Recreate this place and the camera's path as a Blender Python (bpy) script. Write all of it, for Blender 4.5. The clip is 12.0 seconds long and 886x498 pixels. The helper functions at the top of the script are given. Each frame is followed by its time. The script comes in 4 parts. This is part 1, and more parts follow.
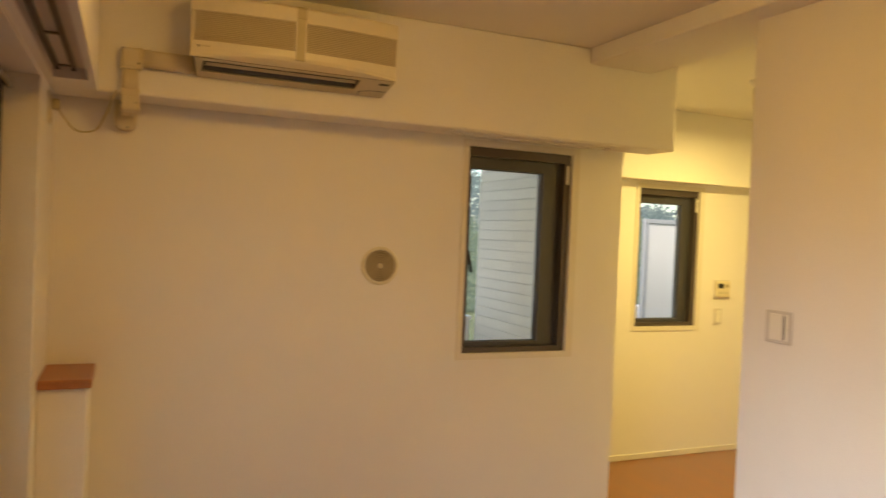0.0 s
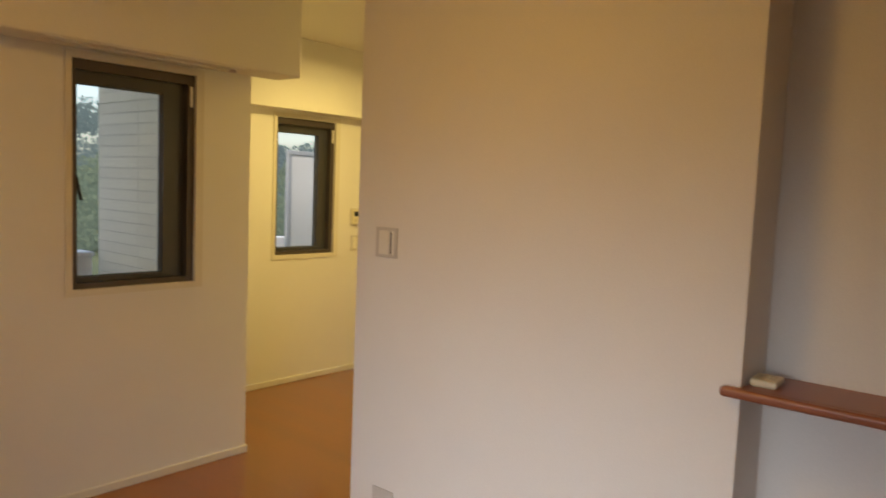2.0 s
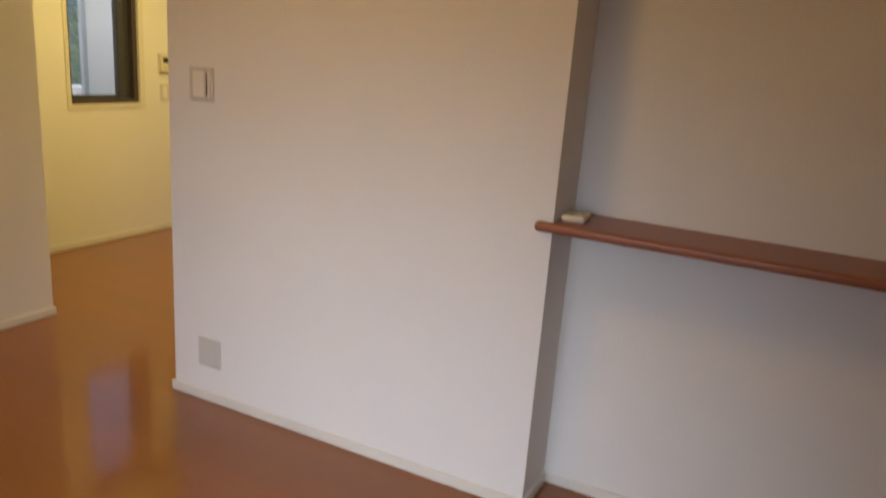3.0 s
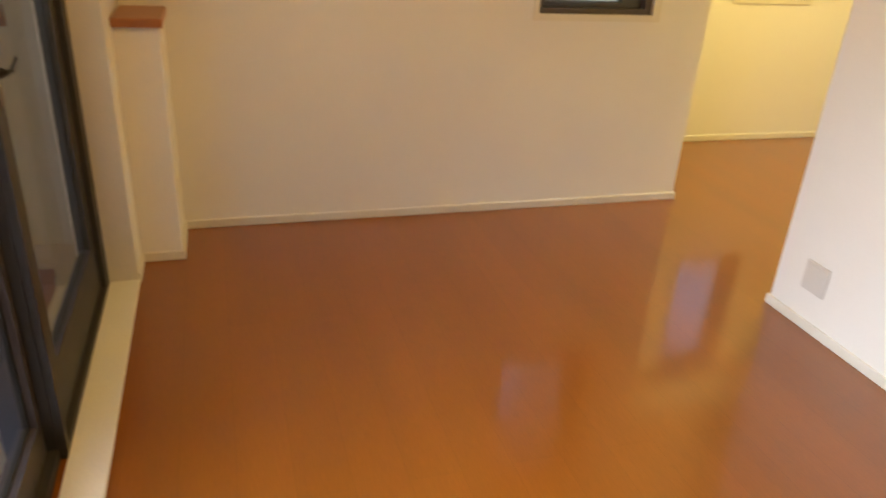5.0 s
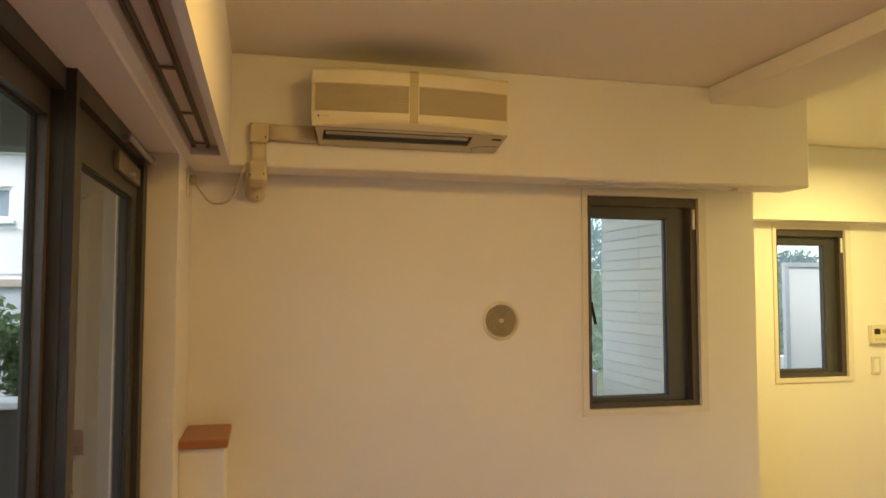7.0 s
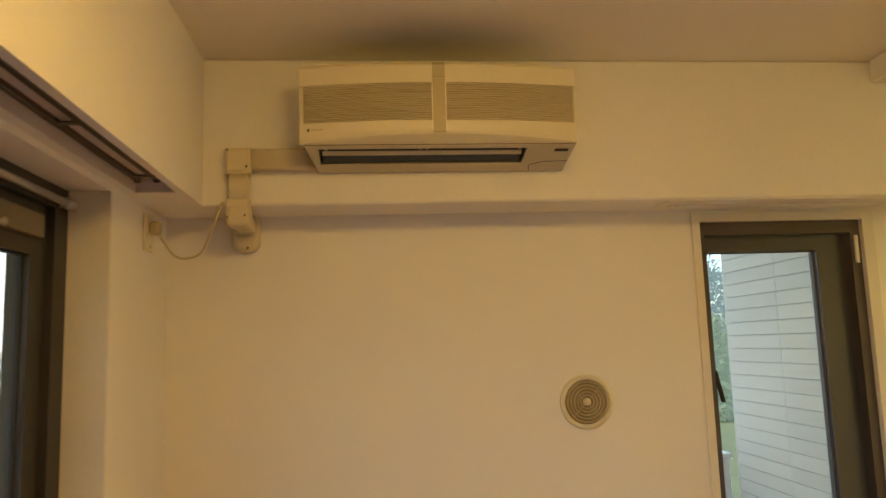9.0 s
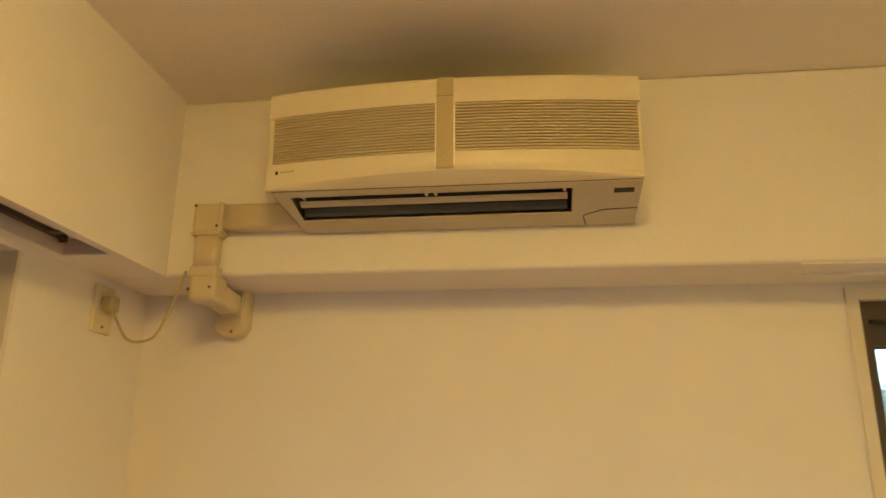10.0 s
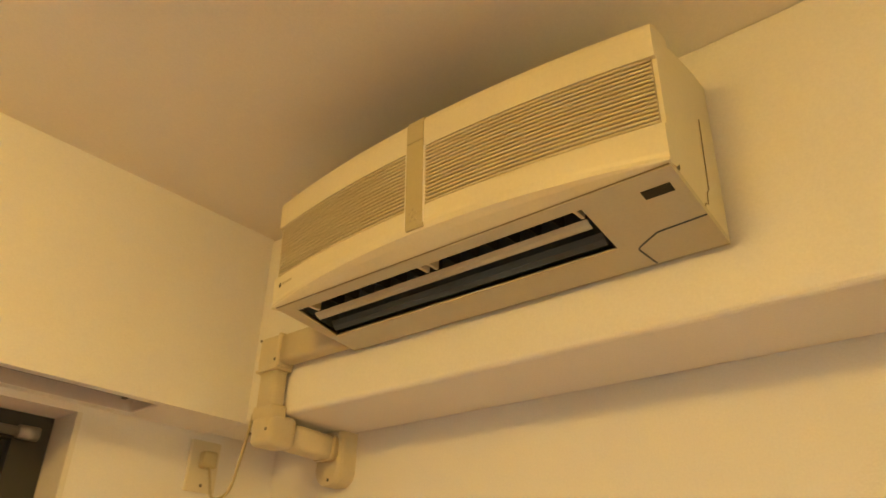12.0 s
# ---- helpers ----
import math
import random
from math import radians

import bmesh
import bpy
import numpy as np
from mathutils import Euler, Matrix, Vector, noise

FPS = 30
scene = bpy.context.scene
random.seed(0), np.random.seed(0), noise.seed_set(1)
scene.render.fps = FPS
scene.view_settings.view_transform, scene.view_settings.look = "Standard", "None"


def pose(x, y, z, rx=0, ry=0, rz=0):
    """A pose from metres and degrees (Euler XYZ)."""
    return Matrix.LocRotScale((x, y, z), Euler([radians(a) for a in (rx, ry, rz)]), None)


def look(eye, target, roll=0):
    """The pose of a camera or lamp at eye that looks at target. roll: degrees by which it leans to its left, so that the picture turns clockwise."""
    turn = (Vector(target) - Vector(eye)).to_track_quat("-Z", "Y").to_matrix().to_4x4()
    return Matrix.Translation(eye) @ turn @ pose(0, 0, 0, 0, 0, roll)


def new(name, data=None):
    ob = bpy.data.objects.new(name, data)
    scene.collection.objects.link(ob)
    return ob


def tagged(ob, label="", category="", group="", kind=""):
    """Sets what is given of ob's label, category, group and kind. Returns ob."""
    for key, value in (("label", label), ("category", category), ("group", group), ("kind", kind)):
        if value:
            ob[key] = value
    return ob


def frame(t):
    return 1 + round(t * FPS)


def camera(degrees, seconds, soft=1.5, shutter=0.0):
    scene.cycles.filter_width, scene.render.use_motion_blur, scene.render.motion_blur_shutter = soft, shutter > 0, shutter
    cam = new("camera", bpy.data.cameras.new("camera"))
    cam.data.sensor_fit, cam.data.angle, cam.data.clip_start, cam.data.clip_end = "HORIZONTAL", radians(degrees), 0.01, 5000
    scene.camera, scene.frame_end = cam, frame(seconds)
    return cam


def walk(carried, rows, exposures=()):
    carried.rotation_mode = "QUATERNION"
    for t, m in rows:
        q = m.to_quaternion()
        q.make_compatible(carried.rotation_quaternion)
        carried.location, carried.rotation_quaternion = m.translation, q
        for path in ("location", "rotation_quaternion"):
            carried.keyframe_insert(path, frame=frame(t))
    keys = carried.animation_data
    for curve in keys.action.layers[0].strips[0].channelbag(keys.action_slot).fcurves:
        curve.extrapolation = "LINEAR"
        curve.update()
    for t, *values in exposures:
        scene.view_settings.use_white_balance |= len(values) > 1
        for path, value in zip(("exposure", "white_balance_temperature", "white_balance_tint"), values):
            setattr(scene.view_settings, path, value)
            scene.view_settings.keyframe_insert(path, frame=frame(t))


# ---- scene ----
cam = camera(62.4, 12.0, soft=1.5, shutter=0.35)
PATH = [
    (0, (2.045, -3.261, 1.56), (2.841, -1.427, 1.521), 2.4),
    (0.5, (2.092, -3.289, 1.55), (3.175, -1.608, 1.516), 1.8),
    (1, (2.126, -3.314, 1.537), (3.412, -1.782, 1.488), 1.5),
    (1.5, (2.148, -3.338, 1.544), (3.563, -1.927, 1.465), 1.7),
    (2, (2.183, -3.354, 1.503), (3.701, -2.062, 1.334), 2.3),
    (2.5, (2.185, -3.37, 1.485), (3.866, -2.326, 1.197), 3.2),
    (3, (2.182, -3.352, 1.441), (3.919, -2.503, 0.93), 4.2),
    (3.1, (2.182, -3.343, 1.439), (3.904, -2.514, 0.848), 4.6),
    (3.5, (2.186, -3.319, 1.414), (3.75, -2.369, 0.607), 5.0),
    (3.6, (2.172, -3.315, 1.419), (3.681, -2.319, 0.563), 4.8),
    (3.7, (2.166, -3.307, 1.396), (3.618, -2.257, 0.508), 5.2),
    (5.3, (2.126, -3.269, 1.453), (2.544, -1.463, 0.7), 1.6),
    (5.5, (2.124, -3.273, 1.481), (2.508, -1.409, 0.867), 0.6),
    (5.6, (2.126, -3.268, 1.498), (2.501, -1.378, 0.961), 0.7),
    (6, (2.092, -3.283, 1.526), (2.481, -1.349, 1.193), 0.0),
    (6.5, (2.059, -3.274, 1.545), (2.501, -1.325, 1.466), 0.4),
    (7, (2.073, -3.246, 1.539), (2.546, -1.307, 1.654), 0.0),
    (7.1, (2.073, -3.247, 1.551), (2.536, -1.306, 1.684), -0.1),
    (7.2, (2.068, -3.228, 1.562), (2.516, -1.283, 1.702), -0.3),
    (8.8, (2.394, -2.563, 1.596), (2.595, -0.587, 1.83), -1.3),
    (9, (2.451, -2.439, 1.606), (2.634, -0.464, 1.866), -1.9),
    (9.5, (2.682, -2.127, 1.628), (2.65, -0.166, 2.021), -1.1),
    (10, (2.822, -1.825, 1.624), (2.568, 0.079, 2.181), 0.6),
    (10.5, (3.036, -1.539, 1.627), (2.515, 0.265, 2.317), 1.8),
    (11, (3.152, -1.376, 1.663), (2.419, 0.317, 2.434), -0.1),
    (11.5, (3.245, -1.245, 1.65), (2.288, 0.271, 2.536), 0.1),
    (12, (3.331, -1.159, 1.653), (2.161, 0.177, 2.572), 1.8),
]
walk(cam, [(t, look(eye, target, roll)) for t, eye, target, roll in PATH],
     exposures=[(0.0, -0.24, 7400, 15), (0.5, -0.54, 7400, 15), (1.0, -0.76, 7300, 16), (1.5, -0.78, 7200, 15), (2.0, -0.82, 7100, 16), (2.5, -0.80, 6800, 16), (3.0, -0.80, 6500, 17), (3.7, -0.53, 6500, 16), (5.5, 0.06, 6700, 11),
                (6.0, 0.05, 6500, 10), (6.5, -0.06, 6400, 10), (7.2, -0.12, 6350, 9), (9.0, -0.08, 6600, 7), (9.5, 0.09, 6650, 6), (10.0, 0.32, 6700, 2), (10.5, 0.46, 6800, 2), (11.0, 0.46, 6800, 1), (11.5, 0.54, 6750, 1), (12.0, 0.62, 6700, 1)])

# light levels and lamp places
SKY, SUN, DAY = 0.48, 4.0, 16.5
WARM, WARMK = (1.0, 0.60, 0.148), (1.0, 0.785, 0.25)
LAMP, LAMP_K = 32.0, 178.0
LX, LY = 2.82, -1.93
KX, KY = 5.58, -0.08
CEIL_PATCH = 0.7

# ---------- world, sun and exposure ----------
world = bpy.data.worlds.new("overcast_sky")
scene.world = world
world.use_nodes = True
wn = world.node_tree.nodes
sky = wn.new("ShaderNodeTexSky")
sky.sky_type, sky.sun_disc = "NISHITA", False
sky.sun_elevation, sky.sun_rotation = radians(54), radians(-135)
sky.air_density, sky.dust_density, sky.ozone_density = 1.0, 2.5, 1.3
world.node_tree.links.new(sky.outputs["Color"], wn["Background"].inputs["Color"])
wn["Background"].inputs["Strength"].default_value = SKY

sun = new("sun", bpy.data.lights.new("sun", "SUN"))
sun.data.energy, sun.data.angle, sun.data.color = SUN, radians(18), (1.0, 0.96, 0.9)
sun.matrix_world = look((-3.0, -3.0, 6.0), (0, 0, 0))

# sky light of the terrace window, in its opening
day = new("terrace_daylight", bpy.data.lights.new("terrace_daylight", "AREA"))
day.data.shape, day.data.size, day.data.size_y = "RECTANGLE", 1.3, 1.4
day.data.energy, day.data.color = DAY, (0.78, 0.89, 1.0)
day.data.spread = radians(82)
day.matrix_world = look((1.69, -2.74, 1.03), (2.69, -2.46, 0.42))

# ---------- materials ----------


def mat(name, color, rough=0.6, metal=0.0, var=0.06, scale=3.0, grain=120.0, bump=0.04, stretch=(1, 1, 1), rnd=0.0, coat=0.0, fine=0.03):
    """A surface with slow blotches, fine grain, relief and, for pieces, a shade of its own."""
    m = bpy.data.materials.new(name)
    m.use_nodes = True
    nt, b = m.node_tree, m.node_tree.nodes["Principled BSDF"]
    tc = nt.nodes.new("ShaderNodeTexCoord")
    mp = nt.nodes.new("ShaderNodeMapping")
    mp.inputs["Scale"].default_value = stretch
    nt.links.new(tc.outputs["Object"], mp.inputs["Vector"])
    big, small = nt.nodes.new("ShaderNodeTexNoise"), nt.nodes.new("ShaderNodeTexNoise")
    big.inputs["Scale"].default_value, small.inputs["Scale"].default_value = scale, grain
    big.inputs["Detail"].default_value, small.inputs["Detail"].default_value = 4, 3
    for n in (big, small):
        nt.links.new(mp.outputs["Vector"], n.inputs["Vector"])

    def maths(op, a, c):
        n = nt.nodes.new("ShaderNodeMath")
        n.operation = op
        for i, v in enumerate((a, c)):
            if isinstance(v, (int, float)):
                n.inputs[i].default_value = v
            else:
                nt.links.new(v, n.inputs[i])
        return n.outputs[0]

    f = maths("MULTIPLY", maths("SUBTRACT", big.outputs["Fac"], 0.5), var * 4)
    g = maths("MULTIPLY", maths("SUBTRACT", small.outputs["Fac"], 0.5), fine * 4)
    v = maths("ADD", maths("ADD", f, g), 1.0)
    if rnd:
        oi = nt.nodes.new("ShaderNodeObjectInfo")
        v = maths("ADD", v, maths("MULTIPLY", maths("SUBTRACT", oi.outputs["Random"], 0.5), rnd * 2))
    mx = nt.nodes.new("ShaderNodeVectorMath")
    mx.operation = "SCALE"
    mx.inputs[0].default_value = color
    nt.links.new(v, mx.inputs["Scale"])
    nt.links.new(mx.outputs[0], b.inputs["Base Color"])
    r = maths("ADD", maths("MULTIPLY", maths("SUBTRACT", big.outputs["Fac"], 0.5), 0.25 * rough), rough)
    nt.links.new(r, b.inputs["Roughness"])
    b.inputs["Metallic"].default_value = metal
    b.inputs["Coat Weight"].default_value = coat
    b.inputs["Coat Roughness"].default_value = 0.12
    if bump:
        bp = nt.nodes.new("ShaderNodeBump")
        bp.inputs["Strength"].default_value, bp.inputs["Distance"].default_value = bump, 0.004
        nt.links.new(small.outputs["Fac"], bp.inputs["Height"])
        nt.links.new(bp.outputs["Normal"], b.inputs["Normal"])
    return m


def glass_mat(name, tint=(0.93, 0.97, 0.95)):
    m = bpy.data.materials.new(name)
    m.use_nodes = True
    b = m.node_tree.nodes["Principled BSDF"]
    b.inputs["Base Color"].default_value = (*tint, 1)
    b.inputs["Roughness"].default_value = 0.0
    b.inputs["Transmission Weight"].default_value = 1.0
    b.inputs["IOR"].default_value = 1.18
    b.inputs["Specular IOR Level"].default_value = 0.1
    return m


def glow_mat(name, color, strength):
    m = bpy.data.materials.new(name)
    m.use_nodes = True
    b = m.node_tree.nodes["Principled BSDF"]
    b.inputs["Base Color"].default_value = (0.8, 0.78, 0.7, 1)
    b.inputs["Emission Color"].default_value = (*color, 1)
    b.inputs["Emission Strength"].default_value = strength
    return m


def floor_mat():
    """Varnished red-brown floorboards: long boards with faint differences of tone."""
    m = mat("floorboards", (0.240, 0.073, 0.007), 0.36, 0, 0.10, 1.2, 60, 0.0, (4.0, 0.35, 1), coat=0.9, fine=0.06)
    nt, b = m.node_tree, m.node_tree.nodes["Principled BSDF"]
    src = b.inputs["Base Color"].links[0].from_socket
    tc = nt.nodes.new("ShaderNodeTexCoord")
    mp = nt.nodes.new("ShaderNodeMapping")
    mp.inputs["Rotation"].default_value = (0, 0, radians(90))
    nt.links.new(tc.outputs["Object"], mp.inputs["Vector"])
    b.inputs["Specular IOR Level"].default_value = 0.2
    b.inputs["Coat IOR"].default_value, b.inputs["Coat Roughness"].default_value = 1.50, 0.11
    br = nt.nodes.new("ShaderNodeTexBrick")
    br.inputs["Scale"].default_value = 1.0
    br.inputs["Brick Width"].default_value, br.inputs["Row Height"].default_value = 1.8, 0.15
    br.inputs["Mortar Size"].default_value = 0.0008
    br.inputs["Color1"].default_value, br.inputs["Color2"].default_value = (0.975, 0.975, 0.975, 1), (1.025, 1.02, 1.015, 1)
    br.inputs["Mortar"].default_value = (0.86, 0.85, 0.84, 1)
    nt.links.new(mp.outputs["Vector"], br.inputs["Vector"])
    mul = nt.nodes.new("ShaderNodeVectorMath")
    mul.operation = "MULTIPLY"
    nt.links.new(src, mul.inputs[0])
    nt.links.new(br.outputs["Color"], mul.inputs[1])
    nt.links.new(mul.outputs[0], b.inputs["Base Color"])
    return m


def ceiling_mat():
    """White ceiling paper, softly darker in an oval patch over the air conditioner."""
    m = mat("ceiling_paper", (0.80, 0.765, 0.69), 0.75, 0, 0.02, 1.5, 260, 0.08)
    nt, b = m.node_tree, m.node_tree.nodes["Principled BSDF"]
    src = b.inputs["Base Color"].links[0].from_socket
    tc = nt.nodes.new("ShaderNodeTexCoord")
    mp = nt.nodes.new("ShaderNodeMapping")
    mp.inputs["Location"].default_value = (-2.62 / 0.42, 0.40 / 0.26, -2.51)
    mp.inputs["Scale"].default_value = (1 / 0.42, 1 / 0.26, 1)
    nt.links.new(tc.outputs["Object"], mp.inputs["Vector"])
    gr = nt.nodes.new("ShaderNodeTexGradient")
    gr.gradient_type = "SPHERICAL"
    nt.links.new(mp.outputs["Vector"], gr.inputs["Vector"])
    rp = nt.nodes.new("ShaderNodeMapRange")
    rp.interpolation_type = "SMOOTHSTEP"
    rp.inputs["To Min"].default_value, rp.inputs["To Max"].default_value = 1.0, CEIL_PATCH
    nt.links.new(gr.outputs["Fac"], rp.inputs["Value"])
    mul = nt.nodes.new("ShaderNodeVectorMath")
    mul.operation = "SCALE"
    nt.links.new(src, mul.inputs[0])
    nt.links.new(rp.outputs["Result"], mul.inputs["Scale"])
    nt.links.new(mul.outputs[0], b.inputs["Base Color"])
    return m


PAPER = mat("wallpaper", (0.80, 0.775, 0.735), 0.72, 0, 0.025, 1.8, 240, 0.12)
PAINT = mat("beam_paper", (0.80, 0.775, 0.73), 0.7, 0, 0.025, 2.1, 240, 0.10)
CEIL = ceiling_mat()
FLOOR = floor_mat()
SILL = mat("pale_sill_paint", (0.79, 0.775, 0.74), 0.45, 0, 0.03, 4, 150, 0.02)
TRIM = mat("cream_trim", (0.72, 0.675, 0.59), 0.45, 0, 0.03, 4, 150, 0.02)
BASE = mat("cream_baseboard", (0.73, 0.69, 0.61), 0.45, 0, 0.04, 6, 150, 0.02)
ALU = mat("bronze_aluminium", (0.040, 0.037, 0.037), 0.5, 0.1, 0.08, 5, 300, 0.03)
ALU2 = mat("grey_bronze_aluminium", (0.090, 0.073, 0.071), 0.36, 0.35, 0.08, 5, 300, 0.03)
BRONZE = mat("brown_bronze_enamel", (0.17, 0.14, 0.11), 0.4, 0.2, 0.06, 5, 200, 0.02)
SASH = mat("grey_aluminium", (0.082, 0.082, 0.092), 0.32, 0.45, 0.06, 5, 300, 0.03)
PLATE = mat("aged_white_plastic", (0.61, 0.575, 0.53), 0.4, 0, 0.02, 5, 200, 0.02)
GASKET = mat("black_rubber", (0.015, 0.015, 0.015), 0.7)
SEAL = mat("grey_glazing_seal", (0.10, 0.105, 0.11), 0.6)
GLASS = glass_mat("clear_glass")
REDWOOD = mat("red_stained_wood", (0.30, 0.098, 0.043), 0.38, 0, 0.12, 6, 90, 0.05, (14, 1.2, 14), coat=0.15, fine=0.08)
CAPWOOD = mat("worn_red_wood", (0.37, 0.145, 0.055), 0.42, 0, 0.15, 6, 90, 0.05, (1.2, 14, 14), coat=0.1, fine=0.09)
CREAM = mat("yellowed_plastic", (0.70, 0.64, 0.475), 0.42, 0, 0.03, 5, 200, 0.02)
CREAM2 = mat("white_plastic", (0.80, 0.77, 0.70), 0.4, 0, 0.02, 5, 200, 0.02)
RIB = mat("pale_rib_plastic", (0.56, 0.485, 0.315), 0.45, 0, 0.03, 6, 200, 0.02)
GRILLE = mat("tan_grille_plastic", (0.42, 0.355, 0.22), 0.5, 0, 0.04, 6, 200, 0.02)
UNDER = mat("grey_beige_plastic", (0.56, 0.51, 0.365), 0.45, 0, 0.04, 6, 200, 0.02)
STRIP = mat("olive_beige_plastic", (0.45, 0.385, 0.225), 0.45, 0, 0.04, 6, 200, 0.02)
DUCT = mat("beige_duct_plastic", (0.61, 0.53, 0.36), 0.45, 0, 0.04, 6, 200, 0.02)
DARK = mat("dark_slot", (0.065, 0.078, 0.088), 0.45)
BLACK = mat("black_window_plastic", (0.012, 0.011, 0.01), 0.6)
SCREW = mat("steel_screw", (0.12, 0.11, 0.10), 0.4, 0.7)
STEEL = mat("brushed_steel", (0.42, 0.40, 0.38), 0.42, 0.9)
RAILP = mat("mauve_rail_board", (0.62, 0.55, 0.52), 0.55, 0, 0.04, 5, 200, 0.03)
RAILD = mat("brown_rail", (0.10, 0.075, 0.065), 0.45, 0.2)
VENTD = mat("vent_shadow_plastic", (0.23, 0.18, 0.105), 0.6)
VENTM = mat("tan_vent_plastic", (0.41, 0.34, 0.215), 0.5, 0, 0.05, 12, 200, 0.02)
STUCCO = mat("olive_stucco", (0.056, 0.051, 0.036), 0.8, 0, 0.06, 2, 90, 0.3)
SLATE = mat("grey_green_panel", (0.080, 0.092, 0.088), 0.5, 0, 0.08, 3, 90, 0.05)
TILE = mat("white_glazed_tile", (0.76, 0.75, 0.67), 0.35, 0, 0.03, 3, 60, 0.03, rnd=0.05)
GROUT = mat("grey_grout", (0.58, 0.57, 0.54), 0.85)
CONC = mat("dark_balcony_floor", (0.045, 0.037, 0.036), 0.6, 0, 0.12, 3, 60, 0.15)
CAPW = mat("white_metal_cap", (0.80, 0.80, 0.78), 0.4, 0, 0.03, 3, 90, 0.02)
FACADE = mat("white_facade", (0.72, 0.71, 0.68), 0.8, 0, 0.05, 0.6, 20, 0.1)
FACADE2 = mat("grey_facade_base", (0.42, 0.44, 0.45), 0.8, 0, 0.05, 0.6, 20, 0.1)
SOFFIT = mat("dull_grey_soffit", (0.19, 0.19, 0.17), 0.8, 0, 0.06, 1.5, 40, 0.1)
BAND = mat("brown_facade_band", (0.38, 0.33, 0.27), 0.8, 0, 0.05, 0.6, 20, 0.1)
PANE = mat("grey_blue_window_pane", (0.22, 0.27, 0.32), 0.12, 0, 0.2, 1.5, 20, 0)
LEAF = mat("green_leaves", (0.15, 0.21, 0.10), 0.8, 0, 0.25, 1.2, 8, 0)
LEAF3 = mat("blue_green_woods_haze_glow", (0.11, 0.14, 0.12), 0.9, 0, 0.3, 0.12, 1.2, 0)
LEAF4 = mat("green_woods_haze_glow", (0.12, 0.15, 0.09), 0.9, 0, 0.3, 0.12, 1.2, 0)
BARK = mat("bark", (0.10, 0.075, 0.05), 0.9, 0, 0.15, 6, 40, 0.3)
for m in (LEAF, LEAF3, LEAF4):
    m.node_tree.nodes["Principled BSDF"].inputs["Specular IOR Level"].default_value = 0.1
    nt, b = m.node_tree, m.node_tree.nodes["Principled BSDF"]
    tr = nt.nodes.new("ShaderNodeBsdfTranslucent")
    nt.links.new(b.inputs["Base Color"].links[0].from_socket, tr.inputs["Color"])
    mx = nt.nodes.new("ShaderNodeMixShader")
    mx.inputs["Fac"].default_value = 0.45
    nt.links.new(b.outputs["BSDF"], mx.inputs[1])
    nt.links.new(tr.outputs["BSDF"], mx.inputs[2])
    nt.links.new(mx.outputs[0], nt.nodes["Material Output"].inputs["Surface"])
# the far backdrop, beyond fifty metres: its haze is put in as pale emission
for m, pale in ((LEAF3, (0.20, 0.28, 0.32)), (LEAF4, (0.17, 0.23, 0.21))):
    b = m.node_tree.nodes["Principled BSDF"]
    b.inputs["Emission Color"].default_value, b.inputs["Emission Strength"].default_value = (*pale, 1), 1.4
GROUND = mat("grass_ground", (0.09, 0.11, 0.05), 0.9, 0, 0.2, 0.3, 6, 0.2)
LAMPG = glow_mat("lamp_diffuser", WARM, LAMP)
LAMPK = glow_mat("kitchen_lamp_diffuser", WARMK, LAMP_K)

# ---------- mesh helpers ----------


def obj(name, bm, material, parent=None, label=""):
    me = bpy.data.meshes.new(name)
    bmesh.ops.recalc_face_normals(bm, faces=bm.faces)
    bm.to_mesh(me)
    bm.free()
    me.materials.append(material)
    ob = new(name, me)
    ob.parent = parent
    if label:
        tagged(ob, label)
    return ob


def part(name, bm, material, parent, label=""):
    return obj(name, bm, material, parent, label)


def empty(name):
    ob = new(name)
    ob.empty_display_size = 0.1
    return ob


def add_box(bm, x0, x1, y0, y1, z0, z1, bevel=0.0, seg=2):
    vs = [bm.verts.new((x, y, z)) for x in (x0, x1) for y in (y0, y1) for z in (z0, z1)]
    fs = [bm.faces.new([vs[i] for i in q]) for q in ((0, 1, 3, 2), (4, 6, 7, 5), (0, 4, 5, 1), (2, 3, 7, 6), (0, 2, 6, 4), (1, 5, 7, 3))]
    if bevel:
        es = {e for f in fs for e in f.edges}
        bmesh.ops.bevel(bm, geom=list(es), offset=bevel, segments=seg, affect="EDGES", profile=0.5)
    return bm


def box(x0, x1, y0, y1, z0, z1, bevel=0.0, seg=2):
    return add_box(bmesh.new(), min(x0, x1), max(x0, x1), min(y0, y1), max(y0, y1), min(z0, z1), max(z0, z1), bevel, seg)


